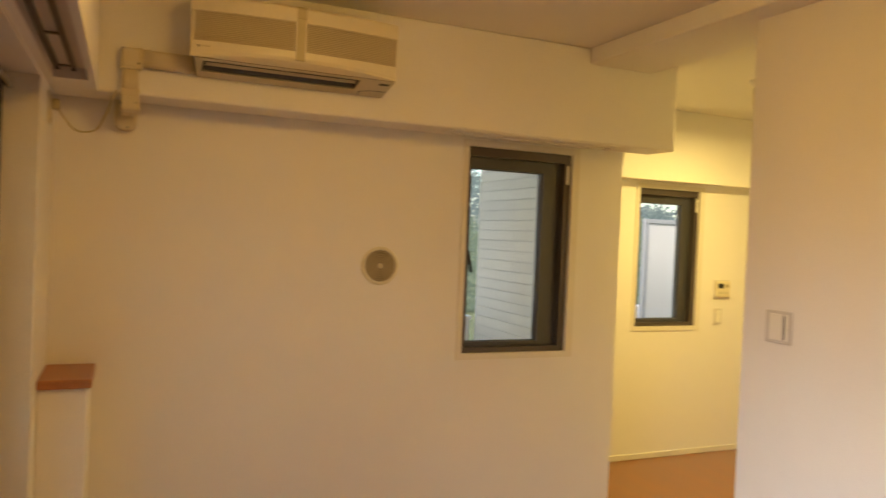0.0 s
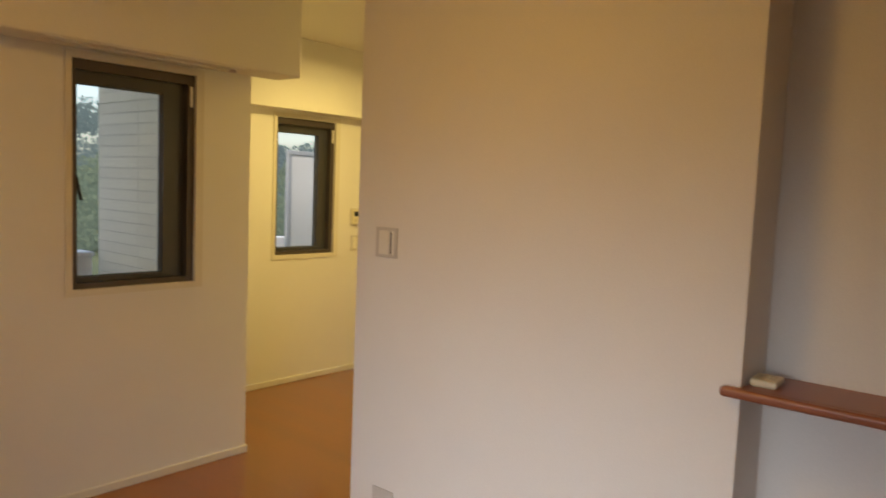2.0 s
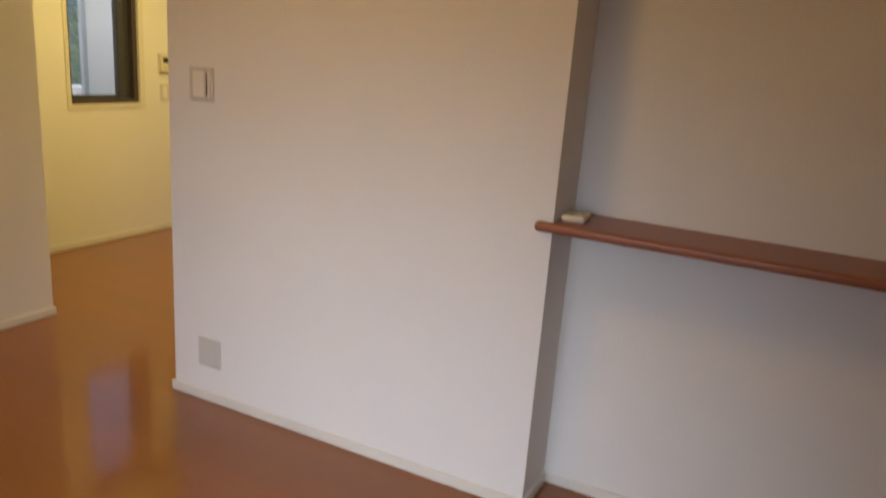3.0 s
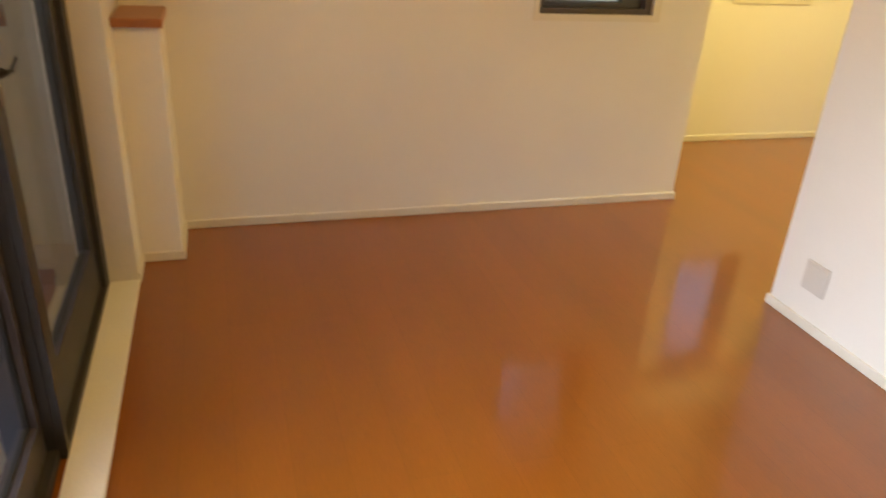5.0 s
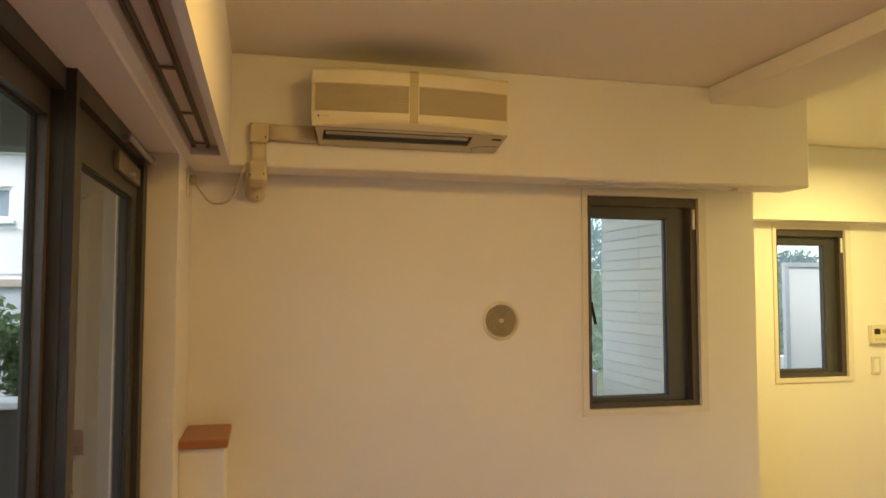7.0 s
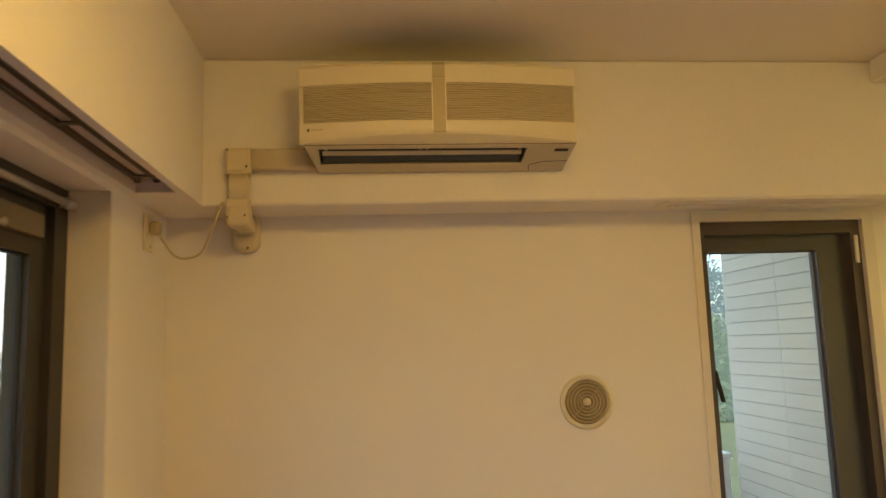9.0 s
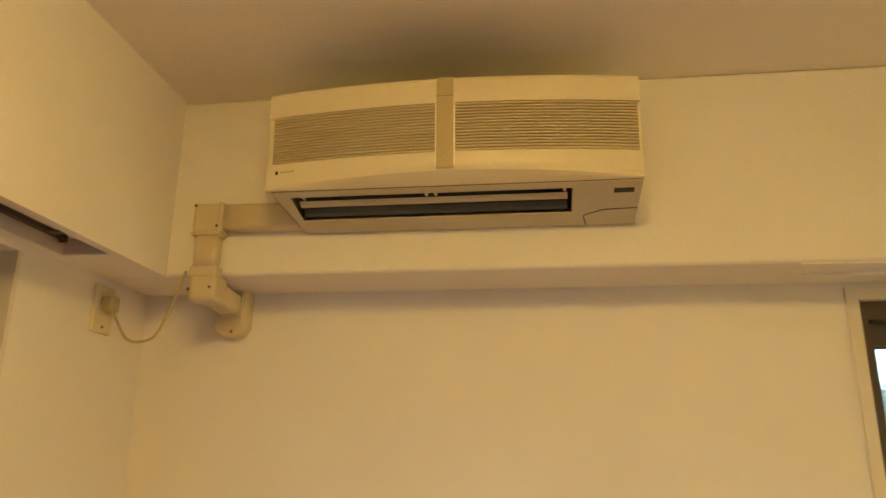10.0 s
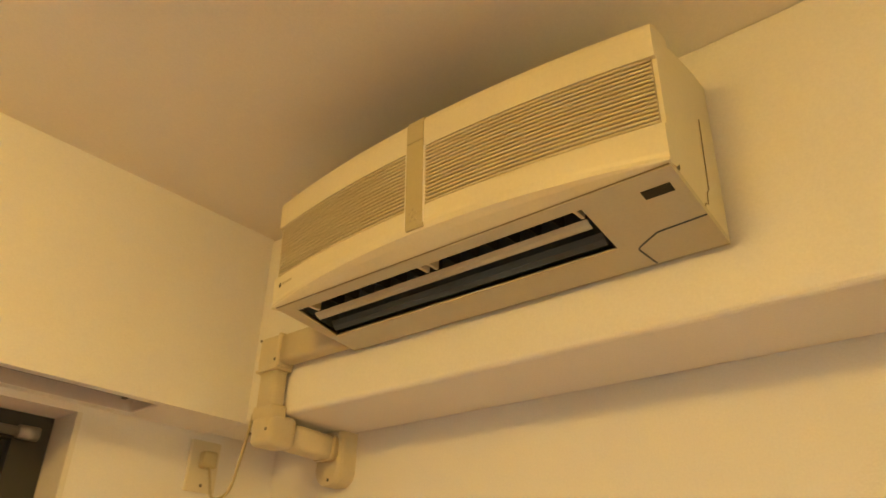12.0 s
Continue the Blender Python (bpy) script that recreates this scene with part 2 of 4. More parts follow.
def pierced(us, vs, holes, d0, d1, axis):
    """A slab with square openings: u along the wall, v up, d through it. axis 'x': u is x, d is y; 'y': u is y, d is x; 'z': u is x, v is y, d is z."""
    bm = bmesh.new()
    put = {"x": lambda u, v, d: (u, d, v), "y": lambda u, v, d: (d, u, v), "z": lambda u, v, d: (u, v, d)}[axis]
    solid = lambda i, j: 0 <= i < len(us) - 1 and 0 <= j < len(vs) - 1 and (i, j) not in holes
    cache = {}

    def vert(i, j, d):
        if (i, j, d) not in cache:
            cache[i, j, d] = bm.verts.new(put(us[i], vs[j], d))
        return cache[i, j, d]

    for i in range(len(us) - 1):
        for j in range(len(vs) - 1):
            if not solid(i, j):
                continue
            for d in (d0, d1):
                bm.faces.new([vert(i, j, d), vert(i + 1, j, d), vert(i + 1, j + 1, d), vert(i, j + 1, d)])
            for (a, c), (di, dj) in ((((i, j), (i + 1, j)), (0, -1)), (((i, j + 1), (i + 1, j + 1)), (0, 1)), (((i, j), (i, j + 1)), (-1, 0)), (((i + 1, j), (i + 1, j + 1)), (1, 0))):
                if not solid(i + di, j + dj):
                    bm.faces.new([vert(*a, d0), vert(*c, d0), vert(*c, d1), vert(*a, d1)])
    return bm


def ring(x0, x1, z0, z1, w, y0, y1, bevel=0.003):
    """A square frame of four butted bars in the x-z plane."""
    w = w if isinstance(w, tuple) else (w, w, w, w)
    bm = pierced([x0, x0 + w[0], x1 - w[1], x1], [z0, z0 + w[2], z1 - w[3], z1], {(1, 1)}, y0, y1, "x")
    if bevel:
        es = [e for e in bm.edges if len(e.link_faces) == 2 and e.calc_face_angle(0) > 0.5]
        bmesh.ops.bevel(bm, geom=es, offset=bevel, segments=2, affect="EDGES")
    return bm


def swap_xy(bm):
    """Turns a frame of the x-z plane into the y-z plane."""
    for v in bm.verts:
        v.co = (v.co.y, v.co.x, v.co.z)
    return bm


def lathe(profile, m, n=40):
    """Revolves (radius, height) pairs about z, then places the result by m."""
    bm = bmesh.new()
    rows = [[bm.verts.new((r * math.cos(a), r * math.sin(a), h)) for a in [2 * math.pi * k / n for k in range(n)]] if r > 1e-6 else [bm.verts.new((0, 0, h))] for r, h in profile]
    for p, q in zip(rows, rows[1:]):
        for k in range(n):
            a, b, c, d = p[k % len(p)], p[(k + 1) % len(p)], q[(k + 1) % len(q)], q[k % len(q)]
            f = [v for i, v in enumerate((a, b, c, d)) if v not in (a, b, c, d)[:i]]
            if len(f) > 2:
                bm.faces.new(f)
    bmesh.ops.transform(bm, matrix=m, verts=bm.verts)
    for f in bm.faces:
        f.smooth = True
    return bm


def tube(points, r, n=10, caps=True):
    """A round tube along a line of points."""
    bm = bmesh.new()
    pts = [Vector(p) for p in points]
    rows = []
    for i, p in enumerate(pts):
        d = (pts[min(i + 1, len(pts) - 1)] - pts[max(i - 1, 0)]).normalized()
        u = d.cross(Vector((0.3, 0.9, 0.31))).normalized()
        w = d.cross(u)
        rad = r[i] if isinstance(r, (list, tuple)) else r
        rows.append([bm.verts.new(p + rad * (math.cos(a) * u + math.sin(a) * w)) for a in [2 * math.pi * k / n for k in range(n)]])
    for p, q in zip(rows, rows[1:]):
        for k in range(n):
            bm.faces.new([p[k], p[(k + 1) % n], q[(k + 1) % n], q[k]])
    if caps:
        bm.faces.new(rows[0])
        bm.faces.new(rows[-1])
    for f in bm.faces:
        f.smooth = True
    return bm


def duct(points, half_w, half_d, side, n=5, rad=0.018):
    """A rounded-square duct along a line of points; side is the direction of its width."""
    bm = bmesh.new()
    pts, s = [Vector(p) for p in points], Vector(side)
    rows = []
    for i, p in enumerate(pts):
        d = (pts[min(i + 1, len(pts) - 1)] - pts[max(i - 1, 0)]).normalized()
        w = d.cross(s).normalized()
        row = []
        for cx, cy, a0 in ((1, 1, 0), (-1, 1, 90), (-1, -1, 180), (1, -1, 270)):
            for k in range(n):
                a = radians(a0 + 90 * k / (n - 1))
                row.append(bm.verts.new(p + s * (cx * (half_w - rad) + rad * math.cos(a)) + w * (cy * (half_d - rad) + rad * math.sin(a))))
        rows.append(row)
    for p, q in zip(rows, rows[1:]):
        for k in range(len(p)):
            f = bm.faces.new([p[k], p[(k + 1) % len(p)], q[(k + 1) % len(p)], q[k]])
            f.smooth = True
    bm.faces.new(rows[0])
    bm.faces.new(rows[-1])
    return bm


def struct(name, bm, material, label, category):
    return tagged(obj(name, bm, material), label, category, kind="structure")


# ---------- the large structure ----------
ZB, ZC = 2.045, 2.51       # underside of the beams, ceiling
XW = 1.77                  # inner face of the terrace wall
XP, YF, YN = 4.245, -1.136, -2.703   # partition face, its far and near ends
XN = 4.46                  # back of the niche
YK = 0.98                  # kitchen window wall

def slab(outline, z0, z1):
    bm = bmesh.new()
    f = bm.faces.new([bm.verts.new((x, y, z0)) for x, y in outline])
    up = bmesh.ops.extrude_face_region(bm, geom=[f])["geom"]
    bmesh.ops.translate(bm, vec=(0, 0, z1 - z0), verts=[v for v in up if isinstance(v, bmesh.types.BMVert)])
    bmesh.ops.recalc_face_normals(bm, faces=bm.faces)
    return bm


struct("floor", slab([(1.56, -5.4), (4.7, -5.4), (4.7, YF - 0.2), (7.2, YF - 0.2), (7.2, 1.0), (4.3, 1.0), (4.3, 0.1), (1.56, 0.1)], -0.2, 0.0), FLOOR, "glossy red-brown varnished wooden floor of the empty room", "floor")
struct("ceiling", box(1.2, 7.4, -5.6, 1.3, ZC, ZC + 0.2), CEIL, "white papered ceiling with a soft darker patch", "ceiling")
struct("wall_north", pierced([1.28, 3.56, 4.2, 4.5], [0, 0.955, 2.02, ZC], {(1, 1)}, 0.0, 0.2, "x"), PAPER, "white papered wall behind the air conditioner with a window", "wall")
struct("wall_return", box(4.25, 4.5, 0.2, YK, 0, ZC), PAPER, "white papered side wall of the kitchen bay", "wall")
struct("wall_kitchen", pierced([4.25, 5.38, 5.97, 7.2], [0, 0.942, 1.97, ZC], {(1, 1)}, YK, 1.18, "x"), PAPER, "white papered kitchen wall with a window", "wall")
struct("wall_west", pierced([-5.4, -3.4, -0.5, 0.0], [0, 2.03, ZC], {(1, 0)}, 1.56, XW, "y"), PAPER, "white papered wall with the terrace door opening", "wall")
struct("wall_partition", box(XP, 7.2, YN, YF, 0, ZC), PAPER, "white papered partition wall beside the kitchen", "wall")
struct("wall_niche", box(XN, 4.7, -5.4, YN, 0, ZC), PAPER, "white papered back wall of the shelf niche", "wall")
struct("wall_south", box(1.45, 4.7, -5.6, -5.4, 0, ZC), PAPER, "plain white papered end wall", "wall")
struct("wall_east", box(7.2, 7.4, YF - 0.2, 1.18, 0, ZC), PAPER, "plain white papered kitchen end wall", "wall")
bm = box(XW, 4.667, -0.21, 0.0, ZB, ZC, 0.011, 4)
struct("beam_north", bm, PAINT, "white papered ceiling beam carrying the air conditioner", "beam")
bm = pierced([XW, 1.798, 1.908, 1.932], [-5.4, -5.2, -0.41, -0.21], {(1, 1)}, ZB, ZB + 0.042, "z")
add_box(bm, XW, 1.932, -5.4, -0.21, ZB + 0.042, ZC)
struct("beam_west", bm, PAINT, "white papered ceiling beam over the terrace door", "beam")
struct("beam_cross", box(4.12, 4.5, -5.4, -0.21, 2.43, ZC, 0.006), PAINT, "shallow white ceiling beam between room and kitchen", "beam")
struct("beam_kitchen", box(4.5, 7.2, 0.86, YK, 2.005, ZC, 0.005), PAINT, "white papered beam above the kitchen window", "beam")


def baseboard(name, x0, x1, y0, y1, label):
    bm = box(x0, x1, y0, y1, 0.0, 0.040, 0.003)
    return struct(name, bm, BASE, label, "baseboard")


baseboard("baseboard_north", 1.935, 4.51, -0.011, 0.0, "cream baseboard along the wall under the air conditioner")
baseboard("baseboard_return", 4.5, 4.511, 0.0, YK, "cream baseboard on the kitchen bay's side wall")
baseboard("baseboard_kitchen", 4.511, 7.2, YK - 0.011, YK, "cream baseboard along the kitchen wall")
baseboard("baseboard_partition", XP - 0.011, XP, YN - 0.011, YF, "cream baseboard along the partition wall")
baseboard("baseboard_partition_end", XP, XN - 0.011, YN - 0.011, YN, "cream baseboard on the partition's narrow end")
baseboard("baseboard_niche", XN - 0.011, XN, -5.4, YN, "cream baseboard along the niche wall")
baseboard("baseboard_partition_far", XP - 0.011, 7.2, YF, YF + 0.011, "cream baseboard on the partition's kitchen side")
baseboard("baseboard_west", XW, XW + 0.011, -0.5, -0.315, "short cream baseboard beside the terrace door")
baseboard("baseboard_west_far", XW, XW + 0.011, -5.4, -3.4, "cream baseboard beside the terrace window")


# ---------- windows ----------
def casement(name, x0, x1, z0, z1, y, stile_r, label, handle_z):
    """A bronze casement in a cream trim; the sash hangs on the right stile."""
    w = tagged(empty(name), label, "window", kind="structure")
    part("trim", ring(x0 - 0.03, x1 + 0.045, z0 - 0.032, z1 + 0.036, (0.028, 0.041, 0.03, 0.031), y - 0.008, y + 0.09, 0.003), TRIM, w, "cream window trim")
    part("window_frame", ring(x0 - 0.002, x1 + 0.0045, z0 - 0.002, z1 + 0.005, (0.024, 0.036, 0.026, 0.045), y + 0.014, y + 0.16, 0.003), ALU2, w, "bronze aluminium frame")
    part("sash", ring(x0 + 0.022, x1 - 0.027, z0 + 0.024, z1 - 0.04, (0.022, stile_r, 0.022, 0.056), y + 0.055, y + 0.105, 0.004), SASH, w, "grey-bronze aluminium sash")
    p = part("pane", box(x0 + 0.04, x1 - 0.022 - stile_r, z0=z0 + 0.040, z1=z1 - 0.09, y0=y + 0.076, y1=y + 0.082), GLASS, w)
    p.visible_shadow = False
    part("gasket", ring(x0 + 0.044, x1 - 0.027 - stile_r, z0 + 0.046, z1 - 0.096, 0.005, y + 0.072, y + 0.087, 0), SEAL, w, "grey glazing seal")
    if handle_z:
        h = part("handle_base", box(x0 + 0.024, x0 + 0.036, y + 0.034, y + 0.055, handle_z - 0.045, handle_z + 0.045, 0.004), GASKET, w, "black window handle base")
        lever = duct([(x0 + 0.030, y + 0.030, handle_z + 0.03), (x0 + 0.033, y + 0.020, handle_z - 0.01), (x0 + 0.044, y + 0.014, handle_z - 0.075)], 0.007, 0.006, (1, 0, 0), rad=0.004)
        part("handle_lever", lever, GASKET, h, "black lever")
    part("stay", box(x1 - 0.022, x1 - 0.008, y + 0.004, y + 0.014, z1 - 0.15, z1 - 0.05, 0.003), CREAM2, w, "small white catch")
    return w


casement("window_1", 3.58, 4.175, 0.978, 1.998, 0.0, 0.112, "tall bronze casement window in a cream trim", 1.455)
casement("window_2", 5.40, 5.945, 0.962, 1.952, YK, 0.092, "bronze casement kitchen window in a cream trim", None)

# ---------- terrace door and window ----------
door = tagged(empty("door_1"), "bronze glazed terrace door, closed, with lever handle", "door", kind="structure")
part("door_frame", swap_xy(ring(-1.512, -0.5, 0.0, 2.03, (0.027, 0.085, 0.035, 0.055), 1.580, 1.666)), ALU, door, "bronze aluminium outer frame")
leaf = part("leaf", swap_xy(ring(-1.483, -0.587, 0.038, 1.973, (0.120, 0.078, 0.19, 0.125), 1.604, 1.646, 0.004)), ALU, door, "bronze aluminium door leaf")
g = part("pane", box(1.622, 1.628, -1.368, -0.660, 0.222, 1.852), GLASS, door)
g.visible_shadow = False
part("gasket", swap_xy(ring(-1.365, -0.663, 0.225, 1.849, 0.006, 1.618, 1.632, 0)), GASKET, door)
hb = part("handle_plate", box(1.646, 1.651, -1.408, -1.372, 0.94, 1.08, 0.004), ALU2, door)
part("rose", lathe([(0, 0.014), (0.010, 0.014), (0.012, 0.011), (0.013, 0)], pose(1.650, -1.388, 1.018, 0, 90, 0), 20), GASKET, hb, "black lever rose")
part("lever", tube([(1.658, -1.388, 1.018), (1.672, -1.386, 1.018), (1.677, -1.374, 1.020), (1.678, -1.350, 1.026), (1.677, -1.312, 1.036)], [0.008, 0.008, 0.006, 0.0045, 0.0035]), GASKET, hb, "black door lever raised at its tip")
cl = part("door_closer", box(1.646, 1.664, -1.00, -0.635, 1.889, 1.946, 0.003), BRONZE, door, "bronze door closer case")
part("closer_pin", lathe([(0, 0.022), (0.008, 0.021), (0.0105, 0.016), (0.0105, 0)], pose(1.664, -0.86, 1.893, 0, 90, 0), 16), STEEL, cl, "silver pin")
rod = part("closer_rail", tube([(1.688, -1.0, 1.986), (1.688, -0.575, 1.986)], 0.0095, 12), STEEL, door, "silver closer rail under the door head")
part("end_cap", tube([(1.688, -0.585, 1.986), (1.688, -0.545, 1.986)], 0.0145, 14), STEEL, rod)
part("bracket", box(1.664, 1.690, -0.567, -0.553, 1.978, 1.996, 0.002), STEEL, rod)
part("bracket", box(1.664, 1.690, -0.97, -0.955, 1.978, 1.996, 0.002), STEEL, rod)

win = tagged(empty("window_3"), "large bronze fixed terrace window beside the door", "window", kind="structure")
part("window_frame", swap_xy(ring(-3.4, -1.512, 0.0, 2.03, (0.05, 0.003, 0.035, 0.05), 1.566, 1.644)), ALU, win)
part("sash", swap_xy(ring(-3.35, -1.516, 0.036, 1.979, (0.07, 0.024, 0.10, 0.06), 1.574, 1.616, 0.004)), ALU2, win)
g = part("pane", box(1.586, 1.592, -3.283, -1.537, 0.133, 1.922), GLASS, win)
g.visible_shadow = False
part("gasket", swap_xy(ring(-3.28, -1.540, 0.136, 1.919, 0.006, 1.581, 1.597, 0)), GASKET, win)

struct("door_sill", box(1.666, XW + 0.006, -3.4, -0.5, 0.0, 0.016, 0.003), SILL, "pale painted sill board under the terrace door", "sill")
struct("jamb_lining", box(1.666, XW + 0.002, -0.512, -0.5, 0.016, 2.03, 0.001), TRIM, "cream painted lining of the terrace door opening", "trim")


# ---------- curtain rails ----------
def curtain_rail(name, y0, y1, x0, x1, z, depth, label):
    """Two dark rails with cross brackets, sunk in a lined pocket of the beam."""
    r = tagged(empty(name), label, "curtain rail")
    part("lining", box(x0, x1, y0, y1, z + depth - 0.004, z + depth), RAILP, r, "mauve-white pocket lining")
    part("end_board", box(x0, x1, y1 - 0.005, y1, z + 0.001, z + depth - 0.004, 0.001), RAILP, r, "mauve-white pocket end")
    part("side_board", box(x0, x0 + 0.003, y0, y1 - 0.005, z + 0.001, z + depth - 0.004, 0.001), RAILP, r, "mauve-white pocket side")
    rails = [x0 + (x1 - x0) * f for f in (0.14, 0.60)]
    for c in rails:
        rail = part("rail", pierced([c - 0.007, c - 0.002, c + 0.002, c + 0.007], [y0 + 0.05, y1 - 0.035], {(1, 0)}, z + 0.027, z + depth - 0.004, "z"), RAILD, r, "brown slotted metal rail")
        part("end_cap", box(c - 0.008, c + 0.008, y1 - 0.035, y1 - 0.024, z + 0.022, z + depth - 0.004, 0.002), RAILD, rail, "dark end cap")
    n = max(2, round((y1 - y0) / 0.42))
    for k in range(n):
        a = y0 + 0.09 + (y1 - y0 - 0.17) * k / (n - 1)
        part("bracket", box(rails[0] + 0.007, rails[1] - 0.007, a - 0.010, a + 0.010, z + 0.026, z + 0.031, 0.002), RAILD, r, "dark cross bracket")
    return r


curtain_rail("curtain_rail", -5.2, -0.41, 1.798, 1.908, ZB, 0.042, "double brown curtain rail sunk under the terrace beam")
cr = tagged(empty("curtain_rail"), "slim cream curtain rail board above the window", "curtain rail")
part("board", box(3.39, 4.33, -0.205, -0.045, ZB - 0.004, ZB, 0.0015), PAINT, cr)
part("rail", box(3.42, 4.30, -0.13, -0.118, ZB - 0.012, ZB - 0.004, 0.002), CREAM2, cr)
part("end_stop", box(4.285, 4.315, -0.142, -0.106, ZB - 0.015, ZB - 0.004, 0.004), RAILP, cr, "mauve end stop")

# ---------- low pier with wooden cap ----------
pier = tagged(empty("low_pier"), "low white papered pier with a red wooden cap", "pier", kind="structure")
part("pier_body", box(XW, 1.933, -0.315, 0.0, 0.0, 0.948, 0.003), PAPER, pier)
part("wooden_cap", box(XW, 1.948, -0.335, 0.0, 0.948, 0.982, 0.006, 3), CAPWOOD, pier, "red-stained wooden cap")
part("baseboard", box(XW + 0.012, 1.944, -0.326, -0.315, 0.0, 0.040, 0.003), BASE, pier)
part("baseboard", box(1.933, 1.944, -0.315, -0.011, 0.0, 0.040, 0.003), BASE, pier)
part("socket_plate", box(1.933, 1.939, -0.17, -0.10, 0.19, 0.31, 0.003), CREAM2, pier, "white socket plate")

# ---------- shelf in the niche ----------
shelf = tagged(empty("wall_shelf"), "long red-stained wooden shelf across the wall niche", "shelf")
part("board", box(XP - 0.012, XN, -5.39, YN - 0.001, 0.958, 0.984, 0.004), REDWOOD, shelf)
part("nosing", box(XP - 0.045, XP - 0.012, -5.39, YN + 0.045, 0.957, 0.986, 0.011, 4), REDWOOD, shelf, "rounded wooden front edge")

rc = tagged(empty("remote_control"), "small cream remote control box lying on the shelf", "remote control")
b0 = part("body", box(-0.050, 0.050, -0.036, 0.036, 0.004, 0.021, 0.005, 3), CREAM, rc)
part("foot_tray", box(-0.046, 0.046, -0.032, 0.032, 0.0, 0.006, 0.002), UNDER, rc, "darker base tray")
part("panel", box(-0.042, 0.042, 0.004, 0.032, 0.0205, 0.0225, 0.001), RIB, b0, "raised beige panel")
part("button", box(-0.030, -0.008, -0.024, -0.006, 0.0205, 0.0235, 0.0012), UNDER, b0)
part("button", box(0.004, 0.026, -0.024, -0.006, 0.0205, 0.0235, 0.0012), UNDER, b0)
part("display", box(-0.016, 0.016, 0.011, 0.024, 0.0222, 0.0232, 0.0004), GRILLE, b0, "dull display")
rc.matrix_world = pose(4.325, -2.748, 0.984, 0, 0, 4)


# ---------- switches and sockets ----------
def plate(name, w, h, label, category):
    """A wall plate that faces -y at the origin."""
    p = tagged(empty(name), label, category)
    part("cover_plate", box(-w / 2, w / 2, -0.009, 0, -h / 2, h / 2, 0.0035, 3), PLATE, p)
    return p


sw = plate("light_switch", 0.116, 0.12, "white double light switch plate on the partition", "light switch")
part("rocker", box(-0.036, 0.018, -0.013, -0.009, -0.048, 0.048, 0.002), CREAM2, sw)
part("slot", box(0.026, 0.031, -0.0105, -0.008, -0.042, 0.042, 0.0008), BLACK, sw, "dark slot beside the rocker")
part("rocker", box(0.034, 0.046, -0.012, -0.009, -0.048, 0.048, 0.002), CREAM2, sw)
sw.matrix_world = pose(XP, -1.308, 1.275, 0, 0, -90)
so = plate("wall_socket", 0.116, 0.12, "blank white socket plate low on the partition", "socket")
part("insert", box(-0.045, 0.045, -0.0115, -0.009, -0.048, 0.048, 0.0012), PLATE, so, "white insert")
so.matrix_world = pose(XP, -1.333, 0.213, 0, 0, -90)

ic = plate("intercom", 0.155, 0.135, "cream intercom panel with small dark display on the kitchen wall", "intercom")
part("body", box(-0.068, 0.068, -0.026, -0.009, -0.058, 0.058, 0.004), CREAM, ic)
part("display", box(-0.05, 0.0, -0.028, -0.026, 0.005, 0.042, 0.001), BLACK, ic, "dark display")
part("speaker", box(0.012, 0.052, -0.0275, -0.026, 0.012, 0.036, 0.001), GRILLE, ic)
for k in range(3):
    part("button", box(-0.045 + 0.034 * k, -0.022 + 0.034 * k, -0.029, -0.026, -0.038, -0.02, 0.001), UNDER, ic)
ic.matrix_world = pose(6.195, YK, 1.238)
ks = plate("light_switch", 0.075, 0.12, "cream kitchen light switch under the intercom", "light switch")
part("rocker", box(-0.02, 0.02, -0.013, -0.009, -0.045, 0.045, 0.002), CREAM2, ks)
ks.matrix_world = pose(6.17, YK, 1.03)

# ---------- round vent ----------
vent = tagged(empty("wall_vent"), "round tan wall vent with concentric rings", "vent")
M = pose(0, 0, 0, 90, 0, 0)
part("flange", lathe([(0.090, 0), (0.090, 0.006), (0.086, 0.010), (0.076, 0.011), (0.073, 0.004), (0.073, 0.0)], M, 48), CREAM, vent, "cream outer flange")
part("back_disc", lathe([(0.0, 0.003), (0.074, 0.003)], M, 48), VENTD, vent, "dark tan back of the vent")
for k in range(5):
    r = 0.022 + 0.0112 * k
    part("ring", lathe([(r - 0.0036, 0.004), (r - 0.003, 0.013), (r + 0.003, 0.013), (r + 0.0036, 0.004)], M, 40), VENTM, vent)
part("hub", lathe([(0.013, 0.003), (0.012, 0.015), (0.007, 0.018), (0.0, 0.0185)], M, 24), CREAM, vent, "pale hub")
for k in range(4):
    bm = box(0.010, 0.074, -0.010, -0.004, -0.002, 0.002)
    bmesh.ops.rotate(bm, cent=(0, 0, 0), matrix=Matrix.Rotation(radians(45 + 90 * k), 3, "Y"), verts=bm.verts)
    part("spoke", bm, VENTM, vent)
vent.matrix_world = pose(3.141, 0, 1.402)

# ---------- air conditioner ----------
AX0, AX1, AZ0, AZ1 = 2.243, 3.043, 2.179, 2.409
AXM, AHW, AYF, AYB = 2.643, 0.400, -0.403, -0.212
ac = tagged(empty("air_conditioner"), "yellowed white wall air conditioner with ribbed front", "air conditioner")


def belly(x):
    return max(0.0, 1 - ((x - AXM) / AHW) ** 2)


def front(x):
    return AYF - 0.035 * belly(x)


def lean(z):
    """The front cover leans a little forward at its top."""
    return -0.010 * (z - AZ0) / (AZ1 - AZ0)


